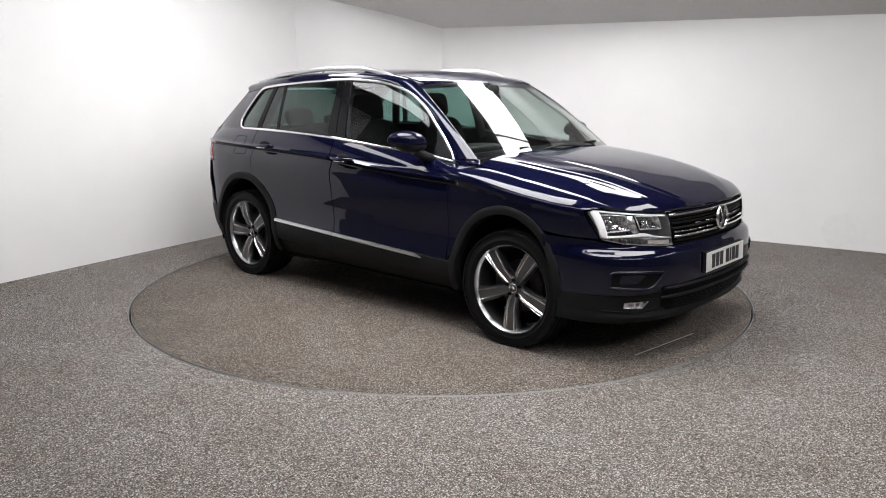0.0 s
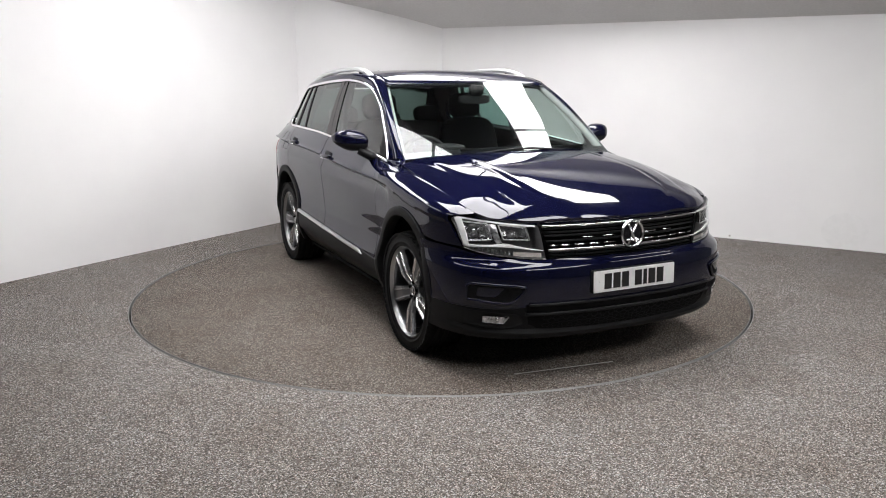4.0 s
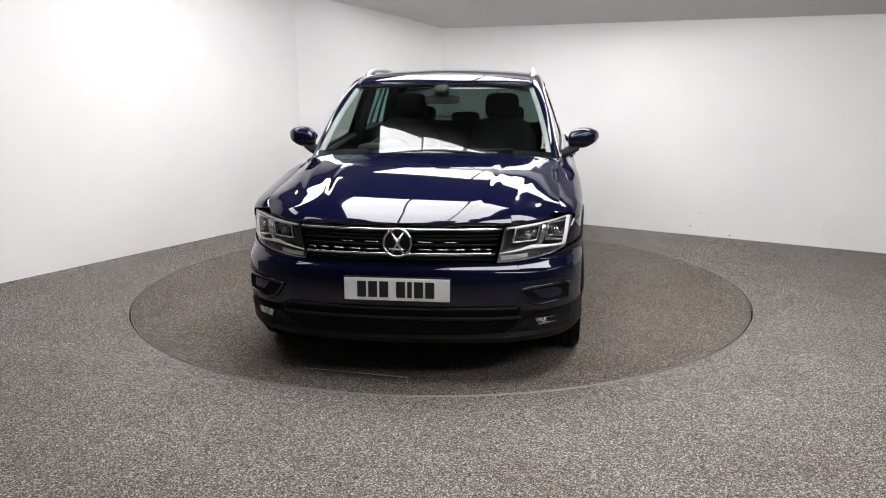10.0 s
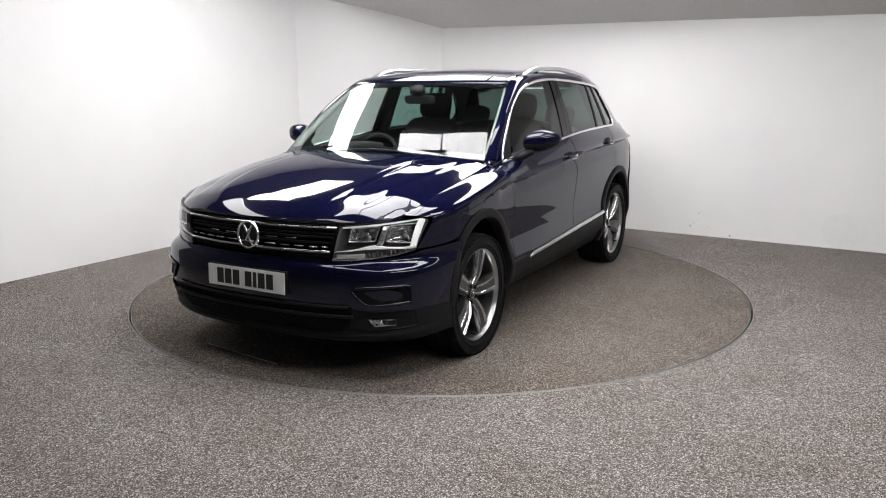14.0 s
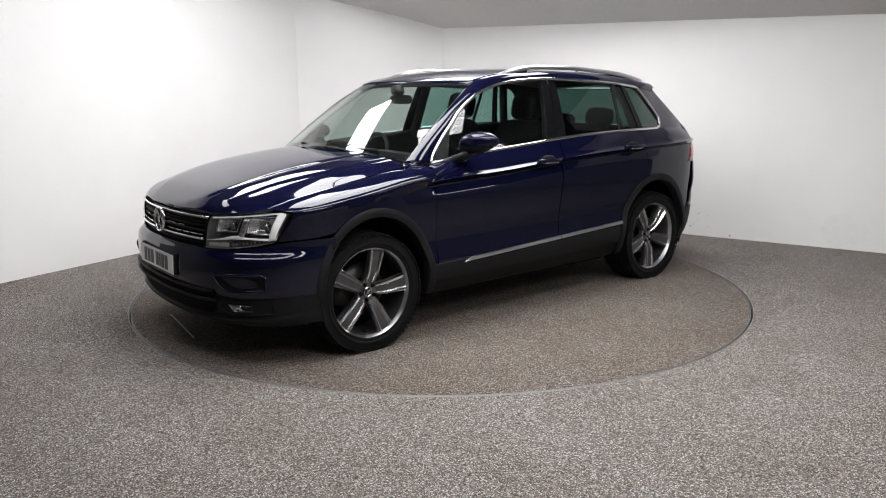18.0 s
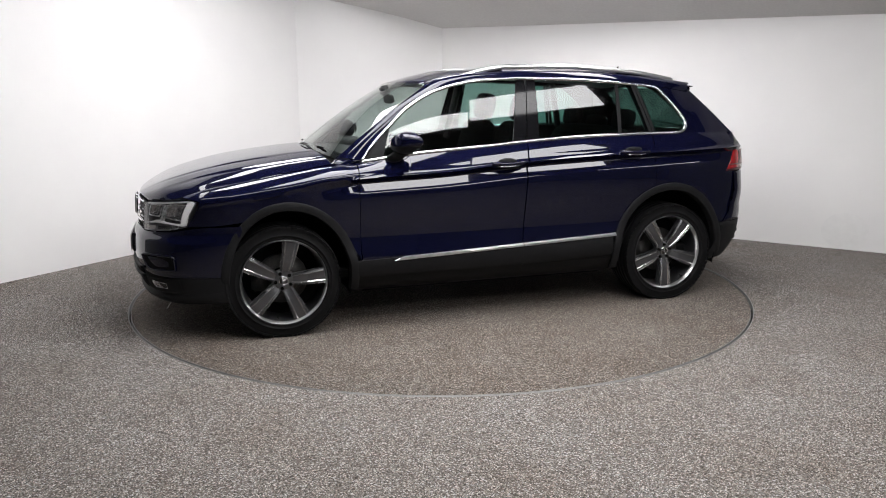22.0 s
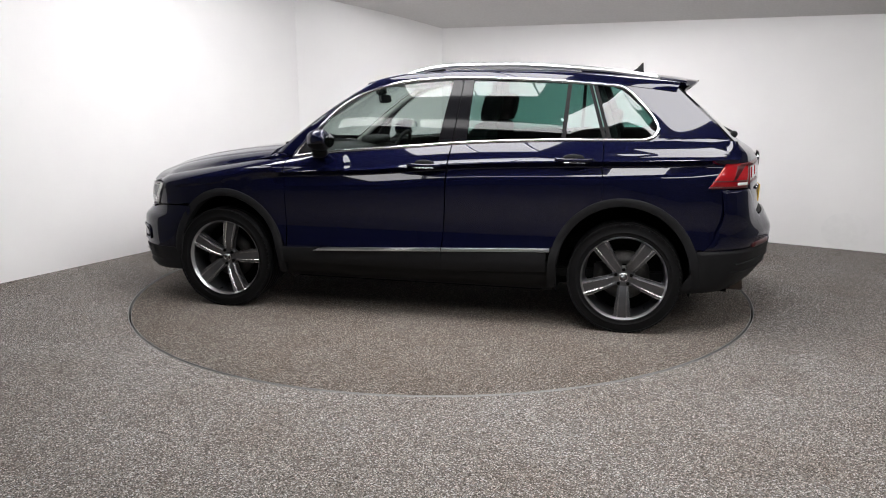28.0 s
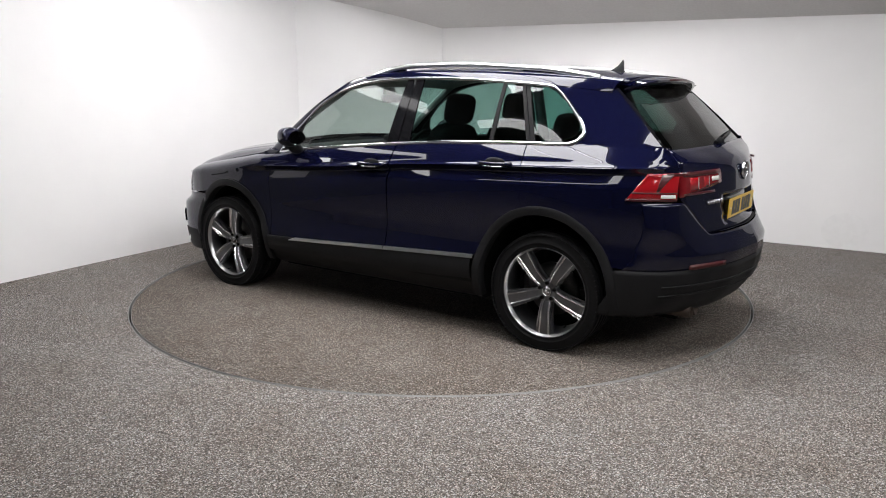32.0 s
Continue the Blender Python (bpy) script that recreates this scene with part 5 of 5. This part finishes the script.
# rear wiper
w = part("rear_wiper", sweep([(-2.022, -0.02, 1.176), (-2.005, -0.16, 1.19), (-1.978, -0.34, 1.206)], oval(0.022, 0.014, 8)), CLAD, car, "black rear wiper arm")
part("wiper_blade", sweep([(-1.995, -0.08, 1.192), (-1.957, -0.44, 1.216)], oval(0.010, 0.010, 8)), UNDER, w, "black wiper blade")
bm = bmesh.new()
bmesh.ops.create_uvsphere(bm, u_segments=12, v_segments=8, radius=0.024)
bmesh.ops.transform(bm, matrix=Matrix.Translation((-2.018, -0.01, 1.172)), verts=bm.verts)
part("wiper_hub", bm, CLAD, w, "black wiper hub")
# valance ridges
for z, o in ((0.44, 0.006), (0.39, 0.006)):
    path = [(rear_x(y, z) - 0.006, y, z) for y in [-0.78 + 0.06 * k for k in range(27)]]
    part("valance_ridge", sweep(path, oval(0.014, 0.012, 6)), CLAD, rear_valance, "black ridge on the valance")

# ---------------------------------------------------------------- wheels
tyre_prof = [(0.258, -0.100), (0.266, -0.108), (0.285, -0.116), (0.310, -0.119), (0.328, -0.114), (0.339, -0.104), (0.3455, -0.088), (0.3472, -0.066), (0.340, -0.065), (0.340, -0.056), (0.3476, -0.055), (0.348, -0.026), (0.3405, -0.025), (0.3405, -0.015), (0.3482, -0.014),
             (0.3482, 0.014), (0.3405, 0.015), (0.3405, 0.025), (0.348, 0.026), (0.3476, 0.055), (0.340, 0.056), (0.340, 0.065), (0.3472, 0.066), (0.3455, 0.088), (0.339, 0.104), (0.330, 0.1125), (0.3285, 0.1155), (0.326, 0.115),
             (0.310, 0.119), (0.290, 0.1172), (0.288, 0.1192), (0.285, 0.1162), (0.270, 0.1105), (0.268, 0.1125), (0.265, 0.108), (0.258, 0.100)]


def tyre_mesh():
    bm = lathe(tyre_prof, 96)
    for v in bm.verts:                      # flattened where it stands on the carpet
        if v.co.z < -HUB_Z + 0.001:
            v.co.z = -HUB_Z + 0.001
    return bm


def spoke_meshes():
    """One wide spoke pointing up: grey web with a flat face, a pair of bright bevels on each flank. Outer face towards +y."""
    secs = [(0.046, 0.028, 0.014), (0.07, 0.035, 0.025), (0.118, 0.040, 0.041), (0.126, 0.041, 0.0425), (0.19, 0.048, 0.0455), (0.232, 0.052, 0.048), (0.253, 0.054, 0.045)]
    rows = []
    for r, w, y in secs:
        rows.append([(-w * 0.86, y - 0.05, r), (-w * 1.0, y - 0.012, r), (-w * 0.80, y - 0.007, r), (-w * 0.62, y - 0.001, r), (0, y - 0.004, r), (w * 0.62, y - 0.001, r), (w * 0.80, y - 0.007, r), (w, y - 0.012, r), (w * 0.86, y - 0.05, r)])
    web = grid_mesh(rows)
    flank = []
    for sg in (1, -1):
        for u0, u1, u2, h0, h1, h2 in ((1.01, 0.93, 0.80, -0.018, 0.003, -0.006), (0.68, 0.58, 0.46, -0.006, 0.006, -0.001)):
            flank.append(grid_mesh([[(sg * w * u0, y + h0, r), (sg * w * u1, y + h1, r), (sg * w * u2, y + h2, r)] for r, w, y in secs]))
    return web, flank


def make_wheel(turn):
    wheel = empty("wheel")
    tyre = part("tyre", tyre_mesh(), RUBBER, wheel, "black road tyre")
    bm = bmesh.new()
    for k in range(72):
        for sg in (1, -1):
            add_box(bm, -0.0125, 0.0125, sg * 0.07 - 0.013, sg * 0.07 + 0.013, 0.338, 0.3476, pose(0, 0, 0, 0, 5 * k + 1.5 * sg, 0) @ pose(0, sg * 0.012, 0, -sg * 5, 0, 10 * sg))
    for v in bm.verts:
        v.co.z = max(v.co.z, -HUB_Z + 0.001)
    tagged(part("tread", bm, RUBBER, tyre, "black tread on the tyre shoulder", smooth=False), kind="stuff")
    spin = pose(0, 0, 0, 0, turn, 0)
    rim = part("rim", lathe([(0.236, -0.09), (0.243, 0.0), (0.246, 0.075), (0.250, 0.088), (0.259, 0.098), (0.2625, 0.102), (0.2625, 0.108), (0.259, 0.109)], 72), ALLOY_DARK, wheel, "dark grey alloy rim")
    part("rim_edge", lathe([(0.2485, 0.0845), (0.2545, 0.0995), (0.2605, 0.1075)], 72), ALLOY_RIM, rim, "grey machined rim edge")
    for k in range(5):
        web, flank = spoke_meshes()
        for b in [web] + flank:
            bmesh.ops.transform(b, matrix=Matrix.Translation((0, 0.046, 0)), verts=b.verts)
            bmesh.ops.transform(b, matrix=spin @ pose(0, 0, 0, 0, 72 * k, 0), verts=b.verts)
        sharp(part("spoke", web, ALLOY_DARK, rim, "dark grey alloy spoke"), 25)
        for b in flank:
            sharp(part("spoke_face", b, ALLOY_CUT, rim, "bright machined spoke edge"), 30)
    part("hub", lathe([(0.0, 0.058), (0.034, 0.058), (0.060, 0.062), (0.066, 0.056), (0.070, 0.03)], 36), ALLOY_DARK, rim, "dark grey wheel hub")
    part("hub_cap", lathe([(0.0, 0.070), (0.022, 0.069), (0.027, 0.066), (0.0285, 0.058)], 28), GLOSS_BLACK, rim, "black hub cap with a chrome ring")
    part("cap_ring", lathe([(0.0235, 0.068), (0.0255, 0.0712), (0.0285, 0.068)], 28), CHROME, rim, "chrome cap ring")
    for a in (55, 125):
        bm = box(-0.020, 0.020, 0.069, 0.0715, -0.0028, 0.0028, spin @ pose(0, 0, 0, 0, a, 0))
        part("cap_mark", bm, CHROME, rim, "plain chrome cap mark")
    for k in range(5):
        bm = lathe([(0.0, 0.066), (0.0085, 0.066), (0.0105, 0.0645), (0.011, 0.05)], 12)
        bmesh.ops.transform(bm, matrix=spin @ pose(0, 0, 0, 0, 72 * k + 36, 0) @ Matrix.Translation((0, 0.006, 0.048)), verts=bm.verts)
        part("wheel_bolt", bm, UNDER, rim, "dark wheel bolt")
    part("brake_disc", lathe([(0.07, -0.01), (0.155, -0.01), (0.156, -0.03), (0.07, -0.03)], 48), DISC, wheel, "grey steel brake disc")
    part("brake_caliper", box(0.09, 0.185, -0.055, 0.01, -0.07, 0.07, None, 0.012), DISC, wheel, "grey brake caliper")
    part("valve", lathe([(0.004, 0.0), (0.004, 0.03), (0.0, 0.031)], 8), UNDER, wheel, m=spin @ pose(0.0, 0.075, -0.225, 0, 0, 0))
    part("hub_back", lathe([(0.0, -0.06), (0.235, -0.06)], 40), UNDER, wheel, "dark brake backing plate")
    return wheel


for x, s, turn in ((AX_F, 1, -12), (AX_R, 1, 36), (AX_F, -1, 36), (AX_R, -1, 16)):
    wh = make_wheel(turn)
    wh.parent = car
    wh.matrix_basis = pose(x, s * (0.795 if x > 0 else 0.770), HUB_Z, 0, 0, 0 if s > 0 else 180)
    wh["label"] = "five-spoke alloy wheel with black tyre"

# ---------------------------------------------------------------- cabin
shell_box("cabin_floor", -1.7, 1.0, -0.74, 0.74, 0.30, 0.36, TRIM_IN, 0.01, label="dark cabin floor")


def cushion(name, sx, sy, sz, m, mat, parent, label="", e=0.45):
    bm = bmesh.new()
    bmesh.ops.create_uvsphere(bm, u_segments=24, v_segments=14, radius=1.0)
    f = lambda a: math.copysign(abs(a) ** e, a)
    for v in bm.verts:
        v.co = Vector((f(v.co.x) * sx / 2, f(v.co.y) * sy / 2, f(v.co.z) * sz / 2))
    return part(name, bm, mat, parent, label, m=m)


for sgn in (1, -1):
    seat = cushion("front_seat", 0.50, 0.50, 0.16, pose(0.05, sgn * 0.37, 0.60, 0, -6, 0), SEAT, car, "black cloth front seat")
    inv = seat.matrix_basis.inverted()
    cushion("backrest", 0.15, 0.50, 0.68, inv @ pose(-0.30, sgn * 0.37, 0.92, 0, -16, 0), SEAT, seat, "black cloth backrest")
    cushion("headrest", 0.11, 0.27, 0.20, inv @ pose(-0.425, sgn * 0.37, 1.345, 0, -12, 0), SEAT, seat, "black headrest", 0.55)
    for dy in (-0.06, 0.06):
        bm = sweep([(-0.40, sgn * 0.37 + dy, 1.20), (-0.425, sgn * 0.37 + dy, 1.29)], oval(0.012, 0.012, 8), False, (1, 0, 0))
        part("headrest_post", bm, CHROME, seat, "chrome headrest post", m=inv)
rear = cushion("rear_seat", 0.50, 1.30, 0.18, pose(-0.80, 0, 0.60), SEAT, car, "black cloth rear bench seat")
inv = rear.matrix_basis.inverted()
cushion("backrest", 0.16, 1.30, 0.62, inv @ pose(-1.12, 0, 0.90, 0, -18, 0), SEAT, rear, "black cloth rear backrest")
for y in (-0.40, 0.0, 0.40):
    cushion("headrest", 0.09, 0.26, 0.15 if y else 0.10, inv @ pose(-1.225, y, 1.255 if y else 1.225, 0, -14, 0), SEAT, rear, "black rear headrest", 0.6)
rows = []
for x, z in ((1.04, 1.062), (0.85, 1.075), (0.68, 1.072), (0.60, 1.045), (0.575, 0.98), (0.60, 0.85), (0.66, 0.60)):
    rows.append([(x + 0.02 * (1 - (k / 8) ** 2) * 0, 0.73 * k / 8, z - 0.03 * (abs(k) / 8) ** 3) for k in range(-8, 9)])
dash = part("dashboard", grid_mesh(rows), TRIM_IN, car, "dark plastic dashboard")
cushion("instrument_hood", 0.18, 0.36, 0.07, pose(0.66, -0.37, 1.085), TRIM_IN, dash, "dark instrument hood", 0.6)
for y in (-0.08, 0.08):
    part("air_vent", box(0.568, 0.585, y - 0.065, y + 0.065, 0.955, 1.01, None, 0.006), GLOSS_BLACK, dash, "black air vent")
    part("vent_rim", sweep([(0.566, y + a, 0.983 + b) for a, b in ((-0.066, -0.028), (0.066, -0.028), (0.066, 0.028), (-0.066, 0.028))], oval(0.006, 0.006, 6), True, (1, 0, 0)), ALU, dash, "silver vent rim")
part("screen", box(0.566, 0.58, -0.12, 0.12, 0.83, 0.94, None, 0.005), GLOSS_BLACK, dash, "black centre screen")
m = pose(0.47, -0.37, 0.98, 0, -24, 0)
ring = [(0, 0.185 * math.cos(2 * math.pi * k / 36), 0.185 * math.sin(2 * math.pi * k / 36)) for k in range(36)]
sw = part("steering_wheel", sweep(ring, oval(0.03, 0.03, 10), True, (1, 0, 0)), TRIM_IN, car, "black steering wheel", m=m)
part("wheel_boss", box(-0.01, 0.05, -0.06, 0.06, -0.05, 0.05, None, 0.015), TRIM_IN, sw, "black steering wheel boss")
for a in (0, 180, 270):
    part("wheel_spoke", box(-0.004, 0.012, 0.05, 0.18, -0.018, 0.018, pose(0, 0, 0, a, 0, 0), 0.004), ALU if a != 270 else TRIM_IN, sw, "steering wheel spoke")
rows = [[(0.36 + (-1.6 - 0.36) * i / 24, (roof_y(0.36 + (-1.6 - 0.36) * i / 24) + 0.02) * v, min(roof_edge(0.36 + (-1.6 - 0.36) * i / 24)[2], 1.6) - 0.028 - 0.02 * abs(v) ** 3) for v in [k / 8 for k in range(-8, 9)]] for i in range(25)]
part("headlining", grid_mesh(rows), HEADLINER, car, "pale grey fabric headlining")
mir = cushion("cabin_mirror", 0.035, 0.24, 0.062, pose(0.455, 0.0, 1.405, 0, 8, 0), TRIM_IN, car, "black cabin mirror", 0.5)
part("mirror_stalk", box(-0.01, 0.05, -0.05, 0.05, 0.03, 0.10, None, 0.012), TRIM_IN, mir, "black sensor housing")
# inner pillar trims behind the windscreen and door frames
for sgn in (1, -1):
    path = [(p[0] - 0.035, sgn * (p[1] - 0.012), p[2] - 0.012) for p in [ws_edge(k / 10) for k in range(11)]]
    part("pillar_trim", sweep(path, oval(0.05, 0.045, 8)), HEADLINER, car, "pale grey windscreen pillar trim")
    path = [(-0.225, sgn * 0.77, 1.08), (-0.27, sgn * 0.71, 1.32), (-0.30, sgn * 0.64, 1.54)]
    part("pillar_trim", sweep(path, oval(0.09, 0.05, 8), False, (1, 0, 0)), TRIM_IN, car, "dark door pillar trim")
    path = [(-1.26, sgn * 0.74, 1.15), (-1.19, sgn * 0.68, 1.36), (-1.13, sgn * 0.62, 1.52)]
    part("pillar_trim", sweep(path, oval(0.09, 0.05, 8), False, (1, 0, 0)), TRIM_IN, car, "dark rear pillar trim")
    rows = [[(x, sgn * (side_y(x, z) - 0.03), z) for x, z in ((-1.49 - 0.06 * s, 1.17), (-1.53 - 0.05 * s, 1.24), (-1.46 - 0.06 * s, 1.34), (-1.33 - 0.12 * s, 1.46), (-1.25 - 0.2 * s, 1.51))] for s in (-0.4, 0.5, 1.6)]
    part("pillar_trim", grid_mesh(rows), TRIM_IN, car, "dark tail pillar trim")
    # dark strip under the chrome belt inside the doors
    path = [(0.80 - 2.2 * k / 20, sgn * (side_y(0.80 - 2.2 * k / 20, z_belt(0.80 - 2.2 * k / 20)) - 0.045), z_belt(0.80 - 2.2 * k / 20) - 0.012) for k in range(21)]
    part("door_top", sweep(path, oval(0.06, 0.03, 8)), TRIM_IN, car, "dark door top trim")
# dark printed border of the windscreen
for i0, i1 in ((0, 1), (15, 16)):
    rr = [[tuple(a[k] + (b[k] - a[k]) * s - (0.004 if k == 0 else 0.003 if k == 2 else 0) for k in range(3)) for a, b in zip(WS_ROWS[i0], WS_ROWS[i1])] for s in ((0.0, 1.0) if i0 == 0 else (0.35, 1.0))]
    part("screen_border", grid_mesh(rr), GLOSS_BLACK, windscreen, "black printed screen border")


# ---------------------------------------------------------------- ceiling lights
LZ = ROOM_H - 0.045


def hex_line(k, apothem, t):
    """A point on side k of a hexagon with a corner towards the camera; t from 0 to 1 along the side."""
    a0, a1 = radians(-90 + 60 * k), radians(-30 + 60 * k)
    r = apothem / math.cos(radians(30))
    return Vector((r * (math.cos(a0) + (math.cos(a1) - math.cos(a0)) * t), r * (math.sin(a0) + (math.sin(a1) - math.sin(a0)) * t)))


def light_panel(k, r0, r1, t0, t1, parent, mat):
    return panel_from([hex_line(k, r0, t0), hex_line(k, r1, t0), hex_line(k, r1, t1), hex_line(k, r0, t1)], parent, 0.016, mat)


def panel_from(q, parent, gap=0.016, mat=PANEL):
    c = (q[0] + q[1] + q[2] + q[3]) / 4
    q = [p + (c - p).normalized() * gap for p in q]
    bm = bmesh.new()
    lo = [bm.verts.new((p.x, p.y, 0.0)) for p in q]
    hi = [bm.verts.new((p.x, p.y, 0.04)) for p in q]
    bm.faces.new(lo)
    bm.faces.new(hi)
    for i in range(4):
        bm.faces.new((lo[i], lo[(i + 1) % 4], hi[(i + 1) % 4], hi[i]))
    return part("light_panel", bm, mat, parent, "glowing white panel", smooth=False)


light = tagged(empty("ceiling_light", pose(0, 0, LZ)), "white glowing ceiling light panels over the turntable", "ceiling light")
for outline in PANELS:
    panel_from([Vector(p) for p in outline], light, 0.004)
for outline in BACK_PANELS:
    panel_from([Vector(p) for p in outline], light, 0.004, BACK_PANEL)
outer_light = tagged(empty("ceiling_light", pose(0, 0, LZ)), "outer strip of white glowing ceiling panels with two added fill panels", "ceiling light")
for k, r0, r1, t0, t1 in OUTER:
    light_panel(k, r0, r1, t0, t1, outer_light, SOFT_PANEL)
for k, r0, r1, t0, t1 in LEFT_OUTER:
    light_panel(k, r0, r1, t0, t1, outer_light, BACK_PANEL)
# added fill light for the right side
for outline in FILL_PANELS:
    panel_from([Vector(p) for p in outline], outer_light, 0.016, SOFT_PANEL)

# ---------------------------------------------------------------- marks on the walls and the floor
def scuff(x, y, z, r, n, seed):
    """A small uneven mark lying flat on the long wall."""
    rnd = random.Random(seed)
    bm = bmesh.new()
    u = Vector((0.845, -0.535, 0))
    c = Vector((x, y, z)) + Vector((-0.535, -0.845, 0)) * 0.003
    bm.faces.new([bm.verts.new(c + u * (r * rnd.uniform(0.6, 1.1) * math.cos(2 * math.pi * k / n)) + Vector((0, 0, r * rnd.uniform(0.6, 1.2) * math.sin(2 * math.pi * k / n)))) for k in range(n)])
    return bm


SCUFF = material("wall_scuff", (0.40, 0.38, 0.36), 0.8)
PATCH = grained("repainted_wall", (0.815, 0.81, 0.808), 0.6, 20, 0.02, 0.03)
rnd = random.Random(4)
marks = [(2.638, 0.23, 0.008), (2.719, 0.215, 0.007), (2.574, 0.094, 0.010), (2.726, 0.099, 0.006), (2.633, 0.159, 0.006), (2.906, 0.028, 0.011), (2.60, 0.12, 0.005), (2.66, 0.245, 0.005)]
for k, (x, z, r) in enumerate(marks):
    tagged(part("wall_scuff", scuff(x, 3.62 - (x - 0.02) * 0.645, z, r, 8, k), SCUFF, smooth=False), "small dark scuff on the white wall", "scuff", "scuffs on the wall", "structure")
bm = bmesh.new()
bm.faces.new([bm.verts.new((3.763 + 0.2 * 0.841 * math.cos(a) - 0.0016, 3.62 - 3.743 * 0.645 - 0.2 * 0.5423 * math.cos(a) - 0.0025, 0.174 + 0.17 * math.sin(a))) for a in [2 * math.pi * k / 48 for k in range(48)]])
tagged(part("wall_patch", bm, PATCH, smooth=False), "faint grey repainted patch on the white wall", "patch", kind="structure")
FLECK = material("dark_fleck", (0.03, 0.027, 0.025), 0.9)
for k, (x, y) in enumerate([(-3.38, 0.04), (-2.9, 0.72), (-2.56, 1.37), (-2.61, -0.02), (-3.02, -0.36)]):
    rnd = random.Random(20 + k)
    n = 9
    base = [Vector((x + 0.013 * rnd.uniform(0.5, 1.1) * math.cos(2 * math.pi * i / n), y + 0.013 * rnd.uniform(0.5, 1.1) * math.sin(2 * math.pi * i / n), 0.001)) for i in range(n)]
    bm = bmesh.new()
    lo = [bm.verts.new(p) for p in base]
    hi = [bm.verts.new((x + (p.x - x) * 0.5, y + (p.y - y) * 0.5, 0.006)) for p in base]
    for i in range(n):
        bm.faces.new((lo[i], lo[(i + 1) % n], hi[(i + 1) % n], hi[i]))
    bm.faces.new(hi)
    tagged(part("carpet_fluff", bm, FLECK), "small dark tuft of fluff on the carpet", "fluff", "fluff on the carpet")


# ---------------------------------------------------------------- what moves
def motions():
    """The turntable turns steadily and carries the car round."""
    disc_rows, car_rows = [], []
    for k in range(33):
        a = radians(heading(k))
        x = -(CAR_OFF[0] * math.cos(a) - CAR_OFF[1] * math.sin(a))
        y = -(CAR_OFF[0] * math.sin(a) + CAR_OFF[1] * math.cos(a))
        disc_rows.append((float(k), pose(0, 0, 0, 0, 0, heading(k))))
        car_rows.append((float(k), pose(x, y, 0, 0, 0, heading(k))))
    walk(turntable, disc_rows)
    walk(car, car_rows)


motions()
